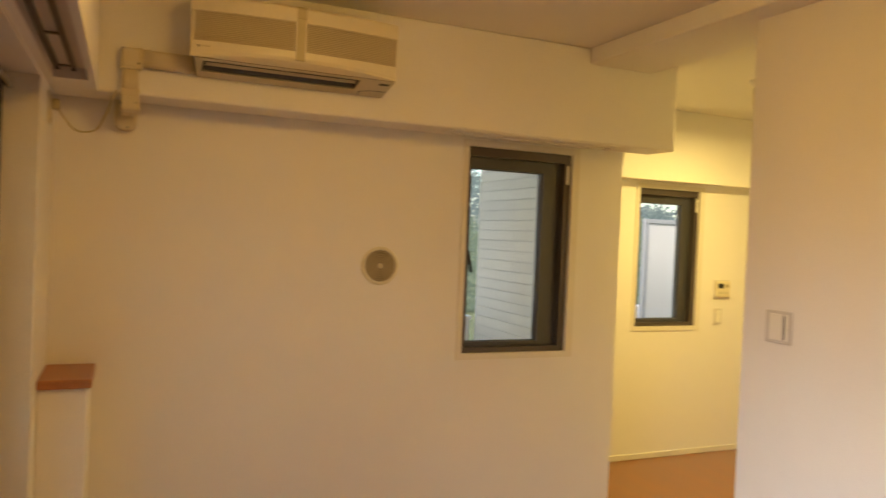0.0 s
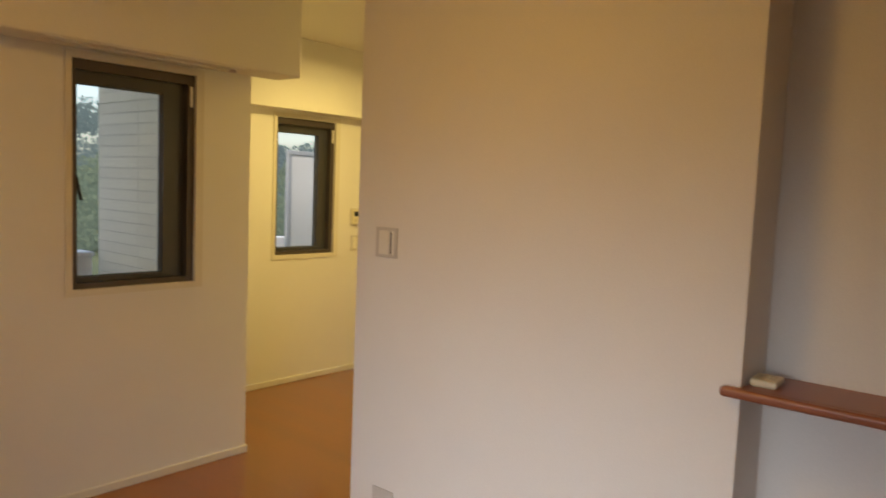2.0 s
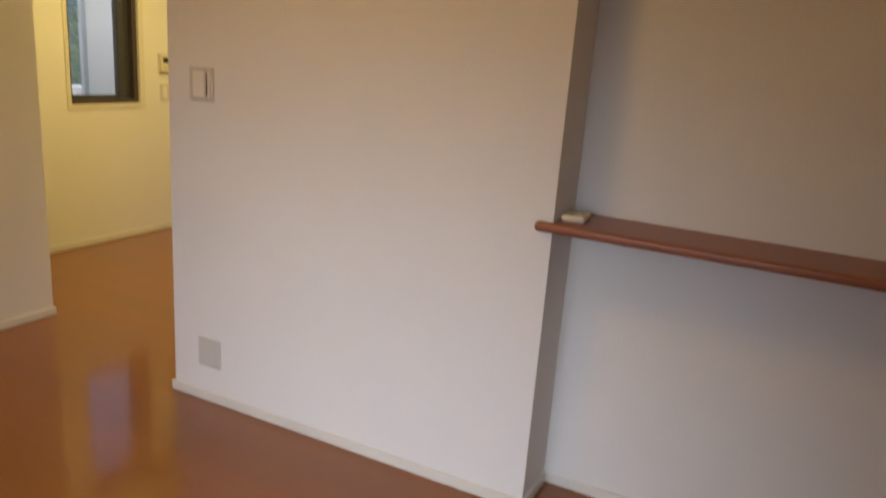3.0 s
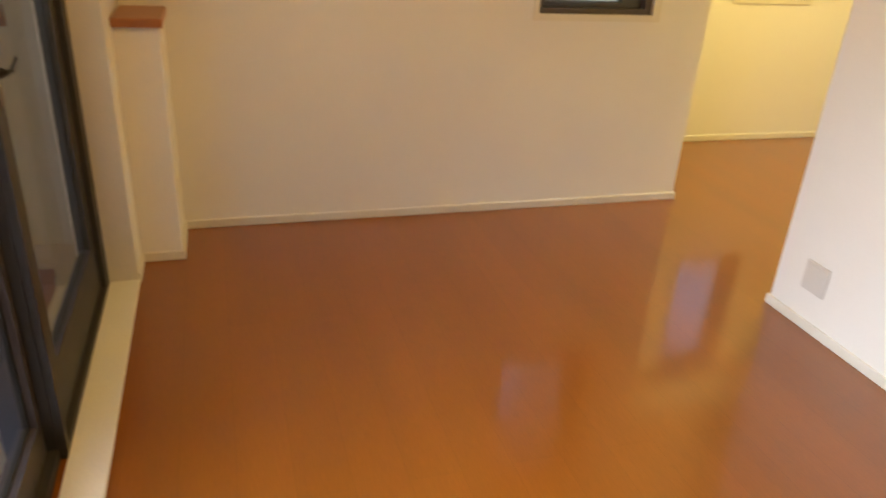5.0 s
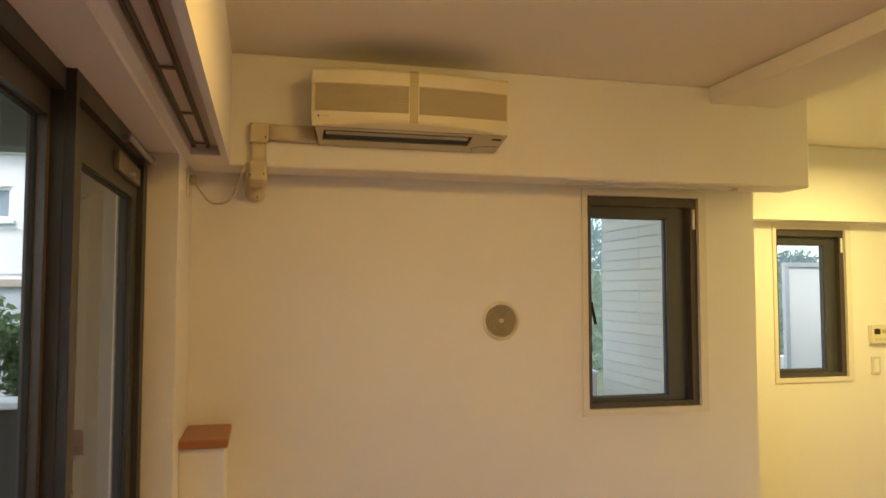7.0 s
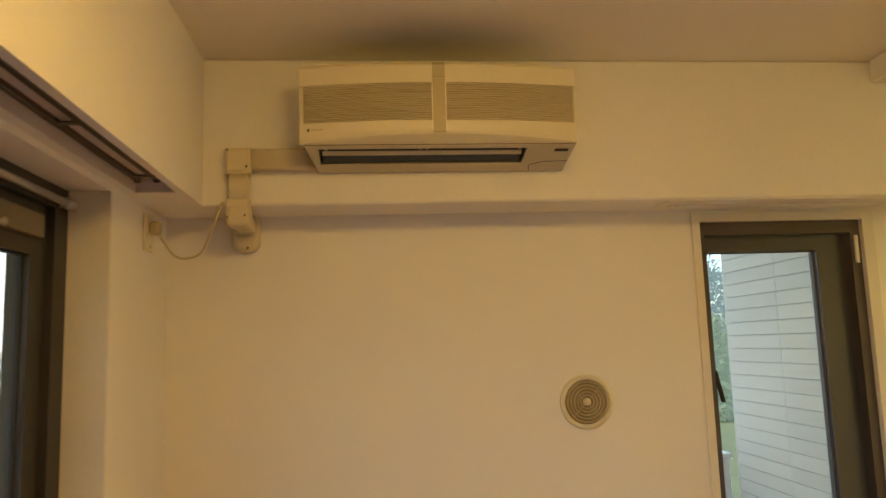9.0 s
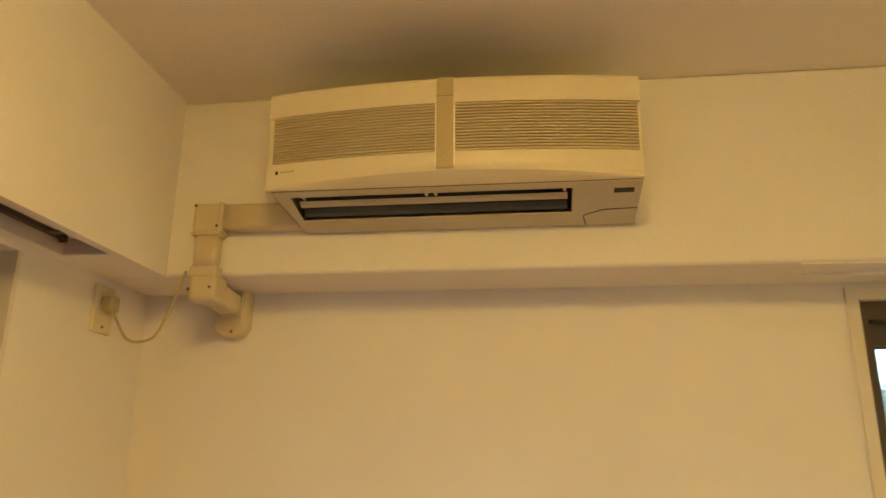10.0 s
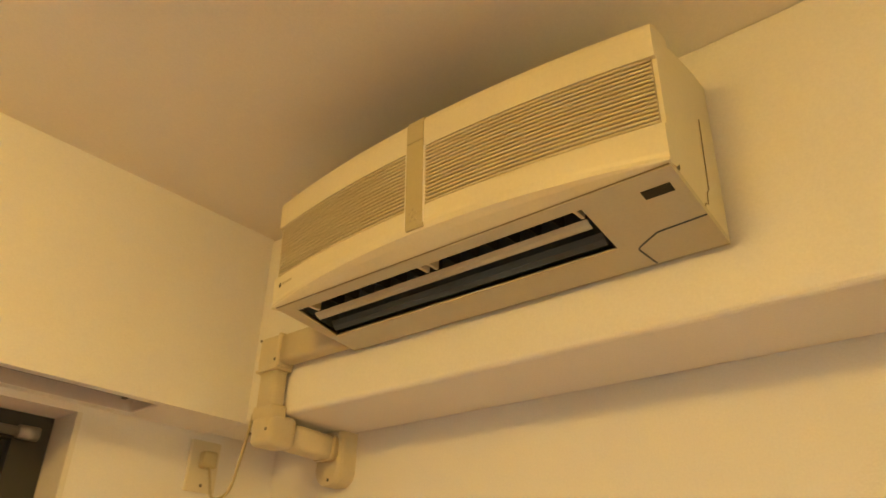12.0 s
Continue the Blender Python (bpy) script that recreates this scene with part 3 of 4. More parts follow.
def strip_mesh(x0, x1, section, n, closed=True):
    """A strip along x; section(x) gives its (y, z) outline there."""
    bm = bmesh.new()
    rows = [[bm.verts.new((x, y, z)) for y, z in section(x)] for x in [x0 + (x1 - x0) * k / n for k in range(n + 1)]]
    m = len(rows[0])
    for p, q in zip(rows, rows[1:]):
        for k in range(m if closed else m - 1):
            bm.faces.new([p[k], p[(k + 1) % m], q[(k + 1) % m], q[k]])
    if closed:
        bm.faces.new(rows[0])
        bm.faces.new(rows[-1])
    return bm


def bowed(x0, x1, profile, n, closed=True):
    """A strip that follows the bowed front; profile: (set-back, z) pairs."""
    return strip_mesh(x0, x1, lambda x: [(front(x) + s + (lean(z) if z > 1 else 0), z) for s, z in profile], n, closed)


G0, G1 = 2.239, 2.348


def cover_section(x):
    """Straight seam below, a soft crease that arches over it, the recessed grille band and the rounded top."""
    f, zc = front(x), AZ0 + 0.005 + 0.020 * belly(x)
    lip = [(AYF + 0.020, AZ0 + 0.002), (AYF + 0.003, AZ0), (AYF - 0.001, AZ0 + 0.0015)]
    a, c = Vector((AYF - 0.001, AZ0 + 0.0015)), Vector((f, zc))
    lip += [tuple(a.lerp(c, 0.5) + Vector((-0.0015, -0.0012))), tuple(a.lerp(c, 0.86) + Vector((-0.0012, -0.0010)))]
    rest = [(0.0012, zc + 0.004), (0.0, zc + 0.010), (0.0, G0), (0.007, G0 + 0.001), (0.007, G1 - 0.001), (0.0, G1), (0.0, AZ1 - 0.012), (0.003, AZ1 - 0.004), (0.010, AZ1)]
    return lip + [(f + s + lean(z), z) for s, z in rest] + [(AYF + 0.030, AZ1 + 0.003), (AYF + 0.045, AZ1), (AYF + 0.045, AZ0 + 0.03)]


part("front_cover", strip_mesh(AX0, AX1, cover_section, 40), CREAM, ac, "yellowed white bowed front cover")
RIBS = [(0.0016, 0.0), (0.0008, 0.0012), (0.0008, 0.0030), (0.0016, 0.0042), (0.0065, 0.0046), (0.0065, -0.0004)]
# backing coloured darker than the ribs to put shade into their gaps
part("grille_back", bowed(AX0 + 0.012, AX1 - 0.0065, [(0.0062, G0 + 0.001), (0.0062, G1 - 0.001)], 28, False), GRILLE, ac, "tan grille back, darkened as shade between the ribs")
left = part("slat", bowed(AX0 + 0.012, AXM - 0.024, RIBS, 14), RIB, ac)
right = part("slat", bowed(AXM + 0.016, AX1 - 0.006, RIBS, 14), RIB, ac)
NR = 16
for k in range(NR):
    z = G0 + 0.002 + (G1 - G0 - 0.008) * k / (NR - 1)
    for src in (left, right):
        o = src if k == 0 else new("slat", src.data)
        o.parent = ac
        o.location.y, o.location.z = lean(z), z
# the highlight down each side of the centre strip, modelled as white slivers
for x in (AXM - 0.0235, AXM + 0.0155):
    part("strip_edge", bowed(x - 0.0014, x + 0.0014, [(-0.0008, AZ0 + 0.030), (-0.0008, G1 + 0.001), (0.004, G1 + 0.001), (0.004, AZ0 + 0.030)], 1), CREAM2, ac, "thin white sliver as highlight along the centre strip")
part("centre_strip", bowed(AXM - 0.022, AXM + 0.014, [(-0.0005, AZ0 + 0.024), (-0.002, AZ0 + 0.028), (-0.002, AZ1 - 0.048), (-0.0002, AZ1 - 0.0465), (-0.002, AZ1 - 0.045), (-0.0015, AZ1 - 0.012), (0.002, AZ1 - 0.002), (0.012, AZ1 + 0.0015), (0.02, AZ1 + 0.0015), (0.02, AZ0 + 0.024)], 3), STRIP, ac, "beige centre strip")
for dx, dz in ((-0.010, 0.037), (0.000, 0.037), (-0.005, 0.043), (-0.011, 0.049), (0.001, 0.049), (-0.005, 0.055)):
    part("emblem", bowed(AXM + dx - 0.0025, AXM + dx + 0.0025, [(-0.002, AZ0 + dz), (-0.0033, AZ0 + dz), (-0.0033, AZ0 + dz + 0.0035), (-0.002, AZ0 + dz + 0.0035)], 1), GRILLE, ac, "small raised emblem stroke")
part("emblem_dot", bowed(AX0 + 0.022, AX0 + 0.028, [(-0.0006, AZ0 + 0.036), (-0.0006, AZ0 + 0.044), (0.001, AZ0 + 0.044), (0.001, AZ0 + 0.036)], 1), BLACK, ac, "small dark mark")
for k in range(4):
    x = AX0 + 0.034 + 0.0085 * k
    part("emblem_bar", bowed(x, x + 0.006, [(-0.0006, AZ0 + 0.0385), (-0.0006, AZ0 + 0.0425), (0.001, AZ0 + 0.0425), (0.001, AZ0 + 0.0385)], 1), STRIP, ac, "small grey lettering bar")


def under_z(y):
    return 2.178 - 0.20 * (y + 0.405)


SY0, SY1, SX0, SX1 = -0.379, -0.279, 2.292, 2.900
us, vs = [AX0 + 0.012, SX0, SX1, AX1 - 0.002], [AYF + 0.003, SY0, SY1, -0.222]
bm = pierced(us, vs, {(1, 1)}, 0.0, 0.010, "z")
for v in bm.verts:
    if v.co.x < SX0 - 0.02:
        v.co.x += 0.028 * (v.co.y - AYF) / (-0.222 - AYF)
    v.co.z += under_z(v.co.y) - 0.001
bmesh.ops.bevel(bm, geom=[e for e in bm.edges if len(e.link_faces) == 2 and e.calc_face_angle(0) > 0.5], offset=0.002, segments=2, affect="EDGES")
part("underside_panel", bm, UNDER, ac, "grey-beige underside panel")
# housing behind the cover
bm = bmesh.new()
skin = [(AYB, 2.143), (AYB, 2.420), (-0.25, 2.424), (-0.335, 2.412), (AYF + 0.040, 2.402), (AYF + 0.040, 2.246)]
ra = [bm.verts.new((AX0 + 0.010 + (0.022 if z < 2.17 else 0), y, z)) for y, z in skin]
rb = [bm.verts.new((AX1 - 0.004, y, z)) for y, z in skin]
for row, x in ((ra, AX0 + 0.010), (rb, AX1 - 0.004)):
    bm.faces.new(row + [bm.verts.new((x, AYF + 0.040, 2.190)), bm.verts.new((x, AYF + 0.030, 2.176))])
for k in range(len(skin) - 1):
    bm.faces.new([ra[k], ra[k + 1], rb[k + 1], rb[k]])
part("body", bm, CREAM, ac, "yellowed white housing")
# outlet: dark trough above the slot
bm = add_box(bmesh.new(), SX0, SX1, SY0, SY1, 2.168, 2.240)
bmesh.ops.delete(bm, geom=[f for f in bm.faces if f.calc_center_median().z < 2.17], context="FACES_ONLY")
for v in bm.verts:
    if v.co.z < 2.2:
        v.co.z = under_z(v.co.y) + 0.002
part("air_outlet", bm, DARK, ac, "dark air outlet")
for y, h, w, material in ((-0.347, 0.010, 0.012, UNDER), (-0.303, 0.016, 0.010, DARK)):
    foot = under_z(y + w) + 0.001
    blade = [(y, foot + h), (y + 0.5 * w, foot + 0.42 * h), (y + w, foot + 0.002), (y + w + 0.002, foot), (y + w + 0.004, foot + 0.002), (y + 0.5 * w + 0.003, foot + 0.46 * h), (y + 0.003, foot + h)]
    part("louver", strip_mesh(SX0 + 0.010, SX1 - 0.010, lambda x: blade, 1), material, ac, "long horizontal air louver")
for x in (SX0 + 0.022, AXM - 0.055, AXM - 0.035, SX1 - 0.016):
    part("louver_bracket", box(x - 0.0035, x + 0.0035, SY0 + 0.006, SY0 + 0.034, under_z(SY0) + 0.004, under_z(SY0) + 0.028, 0.002), DUCT, ac)
for k in range(14):
    x = SX0 + 0.035 + (SX1 - SX0 - 0.07) * k / 13
    part("guide_vane", box(x - 0.001, x + 0.001, SY0 + 0.03, SY1 - 0.02, 2.200, 2.234), GASKET, ac, "dark upright guide vane")
bm = box(2.985, 3.026, -0.3725, -0.3565, -0.001, 0.003)
for v in bm.verts:
    v.co.z += under_z(v.co.y) - 0.0012
part("display_window", bm, BLACK, ac, "dark receiver window")
seam = [(2.934, -0.224), (2.932, -0.231), (2.926, -0.264), (2.930, -0.269), (2.966, -0.288), (2.974, -0.289), (3.0405, -0.293)]
part("flap_seam", tube([(x, y, under_z(y) - 0.0012) for x, y in seam], 0.0015, 6), DARK, ac, "dark seam of the corner flap")
part("lip_seam", tube([(AX0 + 0.012, AYF + 0.002, AZ0 - 0.0006), (AX1 - 0.003, AYF + 0.002, AZ0 - 0.0006)], 0.0012, 6), VENTD, ac, "thin dark seam under the cover")
part("cover_seam", tube([(AX1 - 0.0035, y, z) for y, z in ((-0.293, 2.156), (-0.291, 2.172), (-0.279, 2.177), (-0.277, 2.196), (-0.268, 2.205), (-0.262, 2.33))], 0.0009, 6), VENTD, ac, "thin dark seam on the housing's side")

# ---------- pipe duct ----------
dt = tagged(empty("pipe_duct"), "beige plastic pipe cover bending round the beam to the wall", "pipe cover")
DY = -0.233
part("horizontal_cover", duct([(2.272, DY, 2.180), (2.078, DY, 2.180)], 0.020, 0.033, (0, 1, 0), rad=0.012), DUCT, dt)
elbow = part("corner_elbow", box(2.008, 2.078, -0.2565, -0.2115, 2.138, 2.214, 0.009, 3), DUCT, dt, "beige corner elbow")
part("elbow_collar", box(2.070, 2.082, -0.2575, -0.2115, 2.140, 2.216, 0.005, 2), DUCT, elbow)
part("elbow_collar", box(2.006, 2.078, -0.2575, -0.2115, 2.134, 2.142, 0.0035, 2), DUCT, elbow)
part("vertical_cover", duct([(2.043, DY, 2.140), (2.043, DY, 2.045)], 0.029, 0.0185, (1, 0, 0), rad=0.011), DUCT, dt)
low = part("lower_elbow", box(2.008, 2.078, -0.2515, -0.178, 1.977, 2.0435, 0.014, 4), DUCT, dt, "beige lower elbow")
part("elbow_collar", box(2.0085, 2.0775, -0.2520, -0.2115, 2.030, 2.062, 0.006, 2), DUCT, low)
part("joint_cover", duct([(2.042, -0.180, 2.008), (2.034, -0.03, 2.004)], 0.029, 0.026, (1, 0, 0), rad=0.012), DUCT, dt)
part("joint_collar", duct([(2.036, -0.068, 2.006), (2.035, -0.056, 2.005)], 0.032, 0.029, (1, 0, 0), rad=0.013), DUCT, dt)


def rounded_plate(cx, w, z0, z1, y0, y1, rad, n=8):
    """A plate on the wall with round lower corners and a softly rounded face."""
    bm = bmesh.new()
    rows = []
    for y, inset in ((y1, 0.0), (y0 + 0.012, 0.0), (y0 + 0.004, 0.003), (y0, 0.011)):
        h, r = w / 2 - inset, rad - inset * 0.5
        pts = [(cx - h, z1), (cx + h, z1)] + [(cx + h - r + r * math.cos(a), z0 + inset + r - r * math.sin(a)) for a in [radians(90 * k / n) for k in range(n + 1)]]
        pts += [(cx - h + r - r * math.sin(a), z0 + inset + r - r * math.cos(a)) for a in [radians(90 * k / n) for k in range(n + 1)]]
        rows.append([bm.verts.new((x, y, z)) for x, z in pts])
    for p, q in zip(rows, rows[1:]):
        for k in range(len(p)):
            bm.faces.new([p[k], p[(k + 1) % len(p)], q[(k + 1) % len(p)], q[k]])
    bm.faces.new(rows[0])
    bm.faces.new(rows[-1])
    return bm


part("wall_cap", rounded_plate(2.030, 0.086, 1.926, 2.044, -0.048, 0.0, 0.034), DUCT, dt, "rounded beige wall end cap")
for x, y, z in ((2.070, -0.2565, 2.156), (2.013, -0.2565, 2.208), (2.064, -0.2505, 2.008), (2.012, -0.2505, 2.004), (2.038, -0.048, 1.938)):
    part("screw", lathe([(0, 0.002), (0.003, 0.0015), (0.004, 0)], pose(x, y, z, 90, 0, 0), 10), SCREW, dt)

# ---------- power outlet with plug and cable ----------
ps = tagged(empty("power_outlet"), "beige power outlet high on the wall beside the pipe cover", "outlet")
part("cover_plate", box(XW, XW + 0.009, -0.242, -0.164, 1.922, 2.037, 0.003), CREAM, ps)
part("screw", lathe([(0, 0.002), (0.003, 0.0015), (0.004, 0)], pose(XW + 0.009, -0.203, 1.937, 0, 90, 0), 10), SCREW, ps)
part("plug", box(XW + 0.009, XW + 0.040, -0.222, -0.184, 1.972, 2.012, 0.009, 3), STRIP, ps, "olive-beige plug")
pts = [(1.802, -0.203, 1.975), (1.826, -0.21, 1.940), (1.855, -0.22, 1.906), (1.890, -0.225, 1.896), (1.933, -0.228, 1.911), (1.960, -0.232, 1.963), (1.980, -0.235, 2.017), (1.998, -0.24, 2.062)]


def smooth(points, n=6):
    pts = [Vector(p) for p in points]
    out = []
    for i in range(len(pts) - 1):
        p0, p1, p2, p3 = pts[max(i - 1, 0)], pts[i], pts[i + 1], pts[min(i + 2, len(pts) - 1)]
        for k in range(n):
            t = k / n
            out.append(0.5 * (2 * p1 + (p2 - p0) * t + (2 * p0 - 5 * p1 + 4 * p2 - p3) * t * t + (3 * p1 - p0 - 3 * p2 + p3) * t ** 3))
    return out + [pts[-1]]


part("cord", tube(smooth(pts), 0.0035, 8), STRIP, ps, "olive-beige hanging cord")
ps.location.z = -0.011


# ---------- ceiling lamps ----------
def ceiling_lamp(x, y, r, glow, label):
    l = tagged(empty("ceiling_lamp"), label, "ceiling lamp")
    M = pose(x, y, ZC, 180, 0, 0)
    part("base", lathe([(0, 0), (r * 0.98, 0), (r * 0.98, 0.02), (r * 0.9, 0.022)], M, 40), CREAM2, l)
    part("diffuser", lathe([(r * 0.97, 0.021), (r, 0.045), (r, 0.09), (r * 0.96, 0.115), (r * 0.8, 0.128), (r * 0.4, 0.134), (0, 0.136)], M, 40), glow, l, "glowing milk-glass diffuser")
    return l


ceiling_lamp(LX, LY, 0.22, LAMPG, "round glowing ceiling lamp of the living room")
kl = tagged(empty("ceiling_lamp"), "round drum-shaped kitchen ceiling lamp, lit from below", "ceiling lamp")
M = pose(KX, KY, ZC, 180, 0, 0)
part("drum", lathe([(0, 0), (0.17, 0), (0.175, 0.006), (0.175, 0.094), (0.172, 0.098), (0.160, 0.098), (0.160, 0.088)], M, 40), CREAM, kl, "opaque cream drum")
part("diffuser", lathe([(0.160, 0.089), (0.08, 0.092), (0, 0.093)], M, 40), LAMPK, kl, "glowing milk-glass diffuser")

cs = tagged(empty("ceiling_fitting"), "small round cream fitting on the kitchen ceiling", "ceiling fitting")
part("base_ring", lathe([(0, 0), (0.052, 0), (0.052, 0.012), (0.048, 0.016)], pose(5.315, -0.135, ZC, 180, 0, 0), 28), CREAM2, cs)
part("dome", lathe([(0.046, 0.015), (0.040, 0.030), (0.022, 0.040), (0, 0.042)], pose(5.315, -0.135, ZC, 180, 0, 0), 28), CREAM2, cs)

# ---------- balcony and outside ----------
struct("balcony_floor", box(-0.3, 1.56, -5.6, 0.1, -0.25, -0.03), CONC, "dark brown balcony floor", "balcony")
struct("balcony_threshold", box(1.40, 1.552, -3.4, -0.5, -0.03, 0.02, 0.004), ALU2, "dark grey threshold step outside the door", "threshold")
struct("balcony_parapet_end", box(-0.3, 1.28, 0.1, 0.22, -0.25, 1.06, 0.004), STUCCO, "dark olive stucco balcony end parapet", "parapet")
struct("parapet_cap", box(-0.33, 1.28, 0.07, 0.25, 1.06, 1.09, 0.006), CAPW, "white metal parapet cap", "cap")
struct("balcony_parapet_front", box(-0.42, -0.3, -5.6, 0.22, -0.25, 1.06, 0.004), STUCCO, "dark olive stucco balcony front parapet", "parapet")
struct("parapet_cap_front", box(-0.45, -0.33, -5.6, 0.25, 1.06, 1.09, 0.006), CAPW, "white metal parapet cap", "cap")
struct("balcony_column", box(1.275, 1.56, -0.014, 0.0, -0.03, 2.5, 0.003), STUCCO, "olive stucco column at the balcony's end", "column")
struct("column_edge_strip", box(1.425, 1.558, -0.030, -0.014, -0.03, 2.5, 0.003), SLATE, "grey-green strip along the balcony column", "trim")
struct("balcony_lintel", box(-0.42, 1.28, 0.1, 0.25, 2.14, 2.5, 0.004), SOFFIT, "grey balcony end lintel", "lintel")
struct("balcony_soffit", box(-0.42, 1.2, -5.6, 0.3, 2.5, 2.65), SOFFIT, "grey balcony ceiling", "soffit")
struct("ledge_parapet", box(2.2, 4.235, 1.28, 1.4, -0.6, 0.985, 0.004), FACADE, "white parapet outside the window", "parapet")
struct("ledge_cap", box(2.2, 4.238, 1.25, 1.43, 0.985, 1.012, 0.006), CAPW, "white parapet cap outside the window", "cap")
struct("outer_ledge", box(2.0, 4.235, 0.2, 1.28, -0.3, -0.05), CONC, "grey ledge floor outside the window", "ledge")
struct("kitchen_ledge", box(5.6, 7.4, 2.42, 2.56, -0.6, 0.955, 0.005), CAPW, "white parapet outside the kitchen window", "parapet")

fin = tagged(empty("fin_wall"), "white screen wall outside the kitchen window", "screen wall", kind="structure")
part("panel", box(6.465, 8.2, 2.19, 2.23, -0.6, 1.745, 0.004), FACADE, fin)
part("edge_strip", box(6.42, 6.465, 2.175, 2.215, -0.6, 1.785, 0.004), FACADE2, fin, "grey edge strip")
part("top_strip", box(6.465, 8.2, 2.18, 2.235, 1.745, 1.785, 0.004), FACADE2, fin)


def building():
    b = tagged(empty("apartment_building"), "white apartment building with dark sash windows", "building")
    part("wall", pierced([-14, -2.75, -1.66, 0.6, 1.7, 4.0], [1.72, 2.62, 3.12, 3.62], {(1, 1), (3, 1)}, 9.0, 9.3, "x"), FACADE, b, "white rendered wall")
    part("upper_wall", box(-14, 4.0, 9.0, 9.3, 3.90, 7.5), FACADE, b)
    part("cornice", box(-14, 4.0, 8.88, 9.3, 3.62, 3.90, 0.02), FACADE, b, "cream cornice band")
    part("band", box(-14, 4.0, 8.94, 9.3, 1.60, 1.72, 0.01), BAND, b, "brown band")
    part("base_wall", box(-14, 4.0, 9.0, 9.3, -4, 1.60), FACADE2, b, "grey lower wall")
    for x0, x1 in ((-2.75, -1.66), (0.6, 1.7)):
        w = part("window", ring(x0, x1, 2.62, 3.12, 0.05, 9.04, 9.12, 0), CAPW, b, "white-framed window")
        part("pane", box(x0 + 0.05, x1 - 0.05, 9.08, 9.1, 2.67, 3.07), PANE, w)
        part("mullion", box((x0 + x1) / 2 + 0.05, (x0 + x1) / 2 + 0.12, 9.03, 9.08, 2.67, 3.07), CAPW, w)
        part("sill", box(x0 - 0.05, x1 + 0.05, 8.93, 9.04, 2.55, 2.62, 0.01), CAPW, w)
    for x in (-4.6, -1.3, 2.0):
        part("downpipe", tube([(x, 8.95, -4), (x, 8.95, 3.6)], 0.04), CAPW, b)
    for x in (-3.5, -1.75):
        part("wall_panel", ring(x - 0.9, x + 0.75, 1.8, 2.5, 0.03, 8.985, 9.0, 0), CAPW, b)
    return b


building()


def leaf_cloud(rng, centres, n, size):
    """Many small folded leaves round the centres of twigs."""
    c = np.array([q for q, _ in centres])
    rad = np.array([q for _, q in centres])
    i = rng.integers(len(centres), size=n)
    d = rng.normal(size=(n, 3))
    d *= (rad[i] * rng.random(n) ** 0.45 / np.linalg.norm(d, axis=1))[:, None]
    p = c[i] + d
    a, b = rng.normal(size=(n, 3)), rng.normal(size=(n, 3))
    a /= np.linalg.norm(a, axis=1)[:, None]
    b -= a * (a * b).sum(1)[:, None]
    b /= np.linalg.norm(b, axis=1)[:, None]
    s = (size * rng.uniform(0.6, 1.3, n))[:, None]
    fold = np.array((0, 0, 0.2)) * s
    verts = np.stack([p - a * s, p + b * s * 0.42, p + a * s, p - b * s * 0.42 + fold], 1).reshape(-1, 3)
    return verts.tolist(), np.arange(4 * n).reshape(-1, 4).tolist()


def tree(x, y, z_top, radius, seed, leaves, size, material, label, ground=-4.0):
    rng = np.random.default_rng(seed)
    t = tagged(empty("tree"), label, "tree")
    h = z_top - ground
    bend = [(x + rng.normal(0, 0.04) * k, y + rng.normal(0, 0.04) * k, ground + h * 0.8 * k / 6) for k in range(7)]
    part("trunk", tube(bend, [0.045 * h * (1 - 0.12 * k) * 0.4 for k in range(7)], 8), BARK, t)
    centres = []
    for k in range(26):
        a, e = rng.uniform(0, 6.283), rng.uniform(-0.9, 1.0)
        rr = radius * rng.uniform(0.35, 0.95) * math.sqrt(max(0.05, 1 - e * e * 0.8))
        c = (x + rr * math.cos(a), y + rr * math.sin(a), z_top - radius * 1.25 + e * radius * 1.1)
        centres.append((c, radius * rng.uniform(0.22, 0.4)))
        if k < 9:
            s = Vector(bend[3 + k % 4])
            part("limb", tube([s, s.lerp(Vector(c), 0.5) + Vector((0, 0, 0.1)), Vector(c)], [0.05, 0.03, 0.012], 6), BARK, t)
    v, f = leaf_cloud(rng, centres, leaves, size)
    me = bpy.data.meshes.new("crown")
    me.from_pydata(v, [], f)
    me.materials.append(material)
    cr = new("crown", me)
    cr.parent = t
    return t


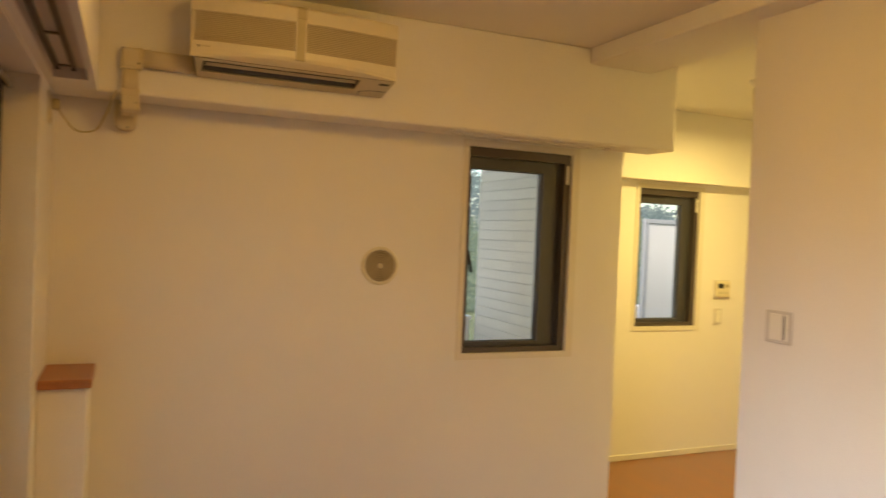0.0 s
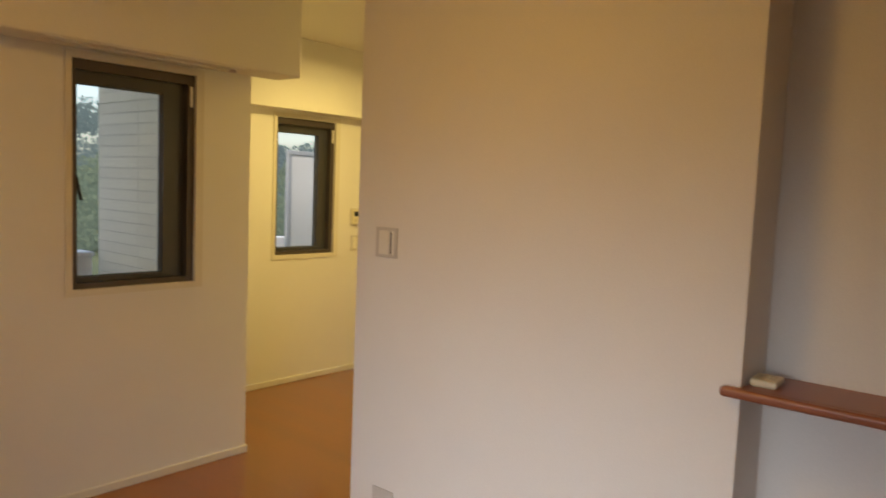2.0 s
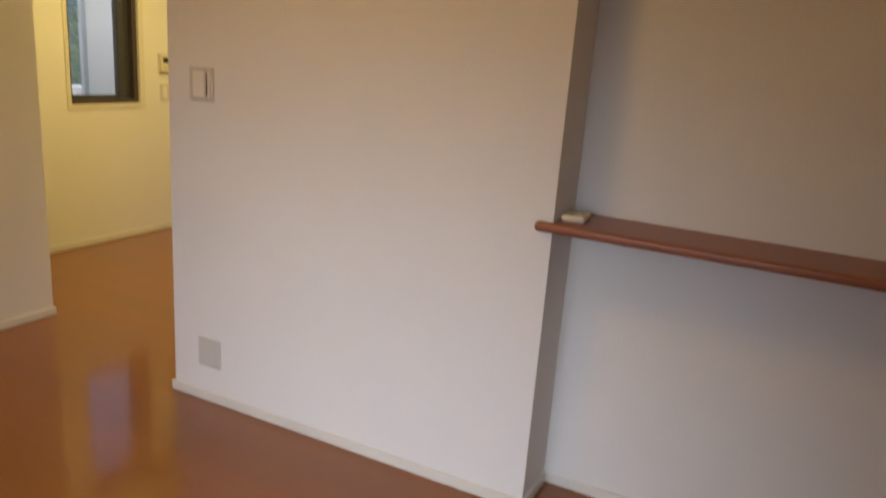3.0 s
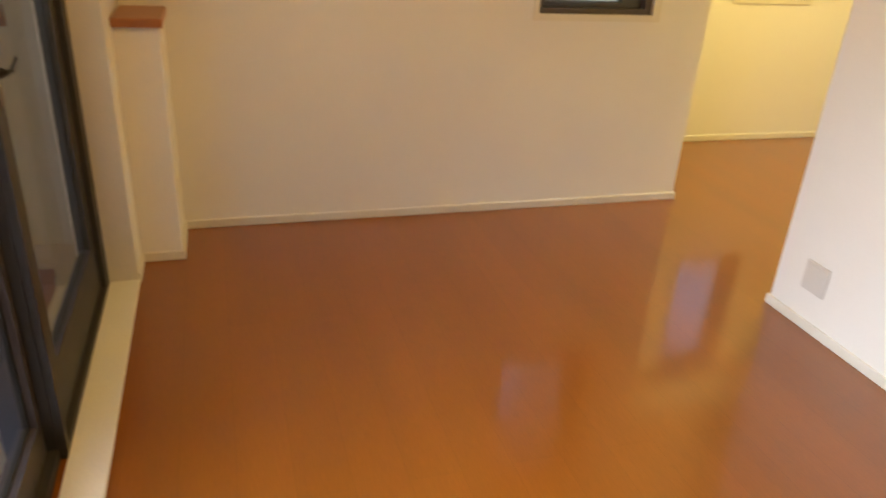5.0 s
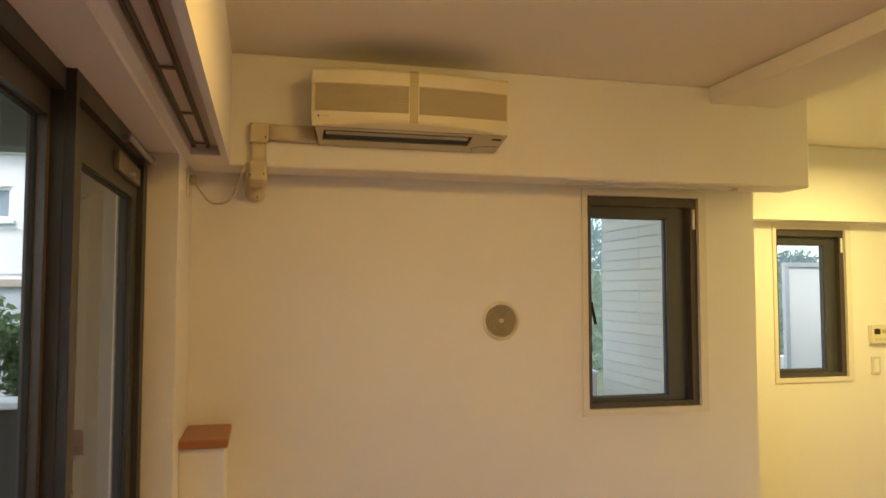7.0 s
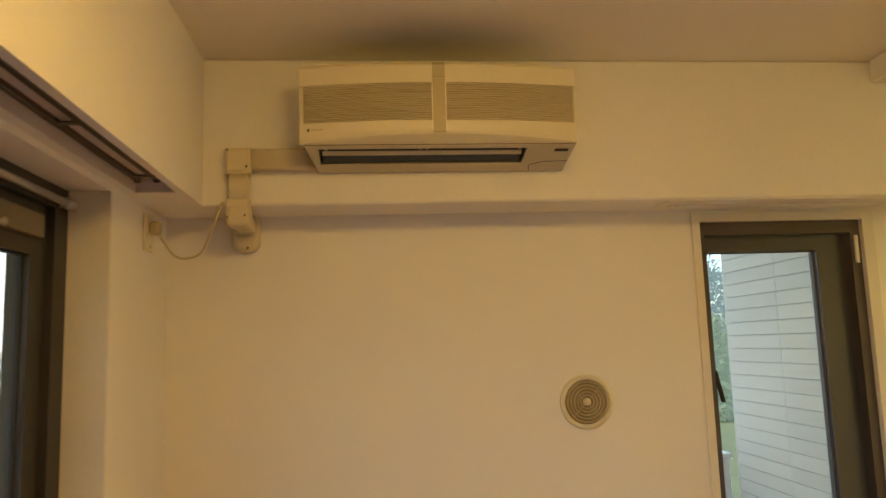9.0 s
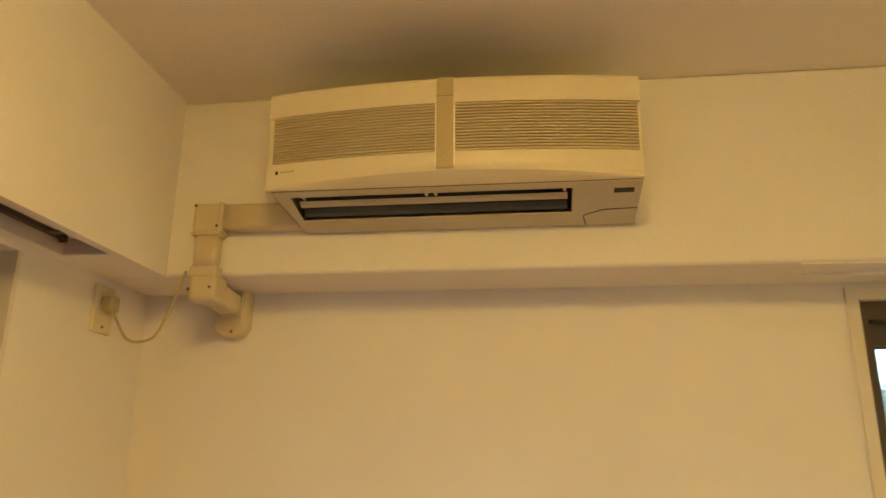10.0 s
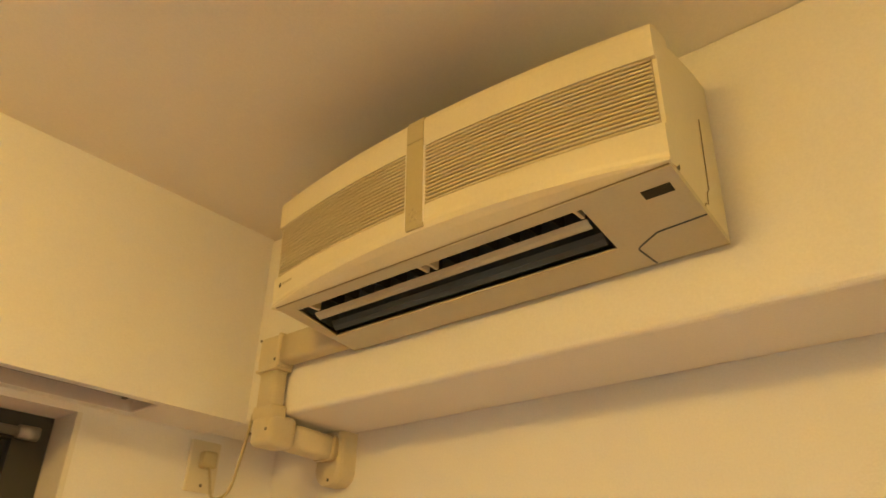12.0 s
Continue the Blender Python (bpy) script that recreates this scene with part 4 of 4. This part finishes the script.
tree(-0.75, 5.6, 1.45, 0.95, 3, 9000, 0.055, LEAF, "bushy green tree beyond the balcony parapet")
tree(-2.3, 6.2, 0.95, 0.9, 4, 8000, 0.055, LEAF, "lower green tree beyond the balcony parapet")
bm = bmesh.new()
for q in [(-900, -900), (900, -900), (900, 900), (-900, 900)]:
    bm.verts.new((*q, -4.0))
bm.faces.new(bm.verts)
struct("ground", bm, GROUND, "grassy ground around the house", "ground")


def woods(name, seed, n, near, far, low, high, material, label):
    """A wooded hillside: many leafy crowns on a slope that falls off towards the east."""
    rng = np.random.default_rng(seed)
    crowns = []
    for _ in range(n):
        az, up = radians(rng.uniform(6, 60)), rng.uniform(0, 1) ** 0.8
        crest = high - 5.6 * min(max((math.degrees(az) - 22) / 15, 0), 1) * (high > 5) + 0.8 * math.sin(az * 31) + 0.5 * math.sin(az * 77)
        dist = near + (far - near) * up
        crowns.append(((2.2 + dist * math.sin(az), -3.0 + dist * math.cos(az), low + (crest - low) * up), rng.uniform(1.1, 2.3)))
    v, f = leaf_cloud(rng, crowns, n * 150, 0.30)
    me = bpy.data.meshes.new(name)
    me.from_pydata(v, [], f)
    me.materials.append(material)
    return tagged(new(name, me), label, "woods", kind="stuff")


woods("far_woods", 77, 800, 80, 100, -6, 10.5, LEAF3, "distant blue-green wooded hillside, its haze an added glow")
woods("near_woods", 78, 420, 52, 72, -4.2, 1.2, LEAF4, "green trees at the foot of the hillside, their haze an added glow")

# ---------- glazed wall tiles of the kitchen bay, outside the window ----------
bay = tagged(obj("bay_cladding", box(4.238, 4.25, 0.2, 1.19, -0.6, 2.6), GROUT), "white glazed tile cladding of the kitchen bay", "cladding", kind="structure")
bm = box(-0.004, 0.004, -0.2474, 0.2474, -0.0302, 0.0302, 0.0015, 1)
me = bpy.data.meshes.new("tile")
bm.to_mesh(me)
bm.free()
me.materials.append(TILE)
for row in range(30):
    for col in range(2):
        o = new("tile", me)
        o.parent = bay
        o.location = (4.2355 + random.uniform(-0.0005, 0.0005), 0.447 + 0.495 * col, 0.62 + 0.0635 * row)
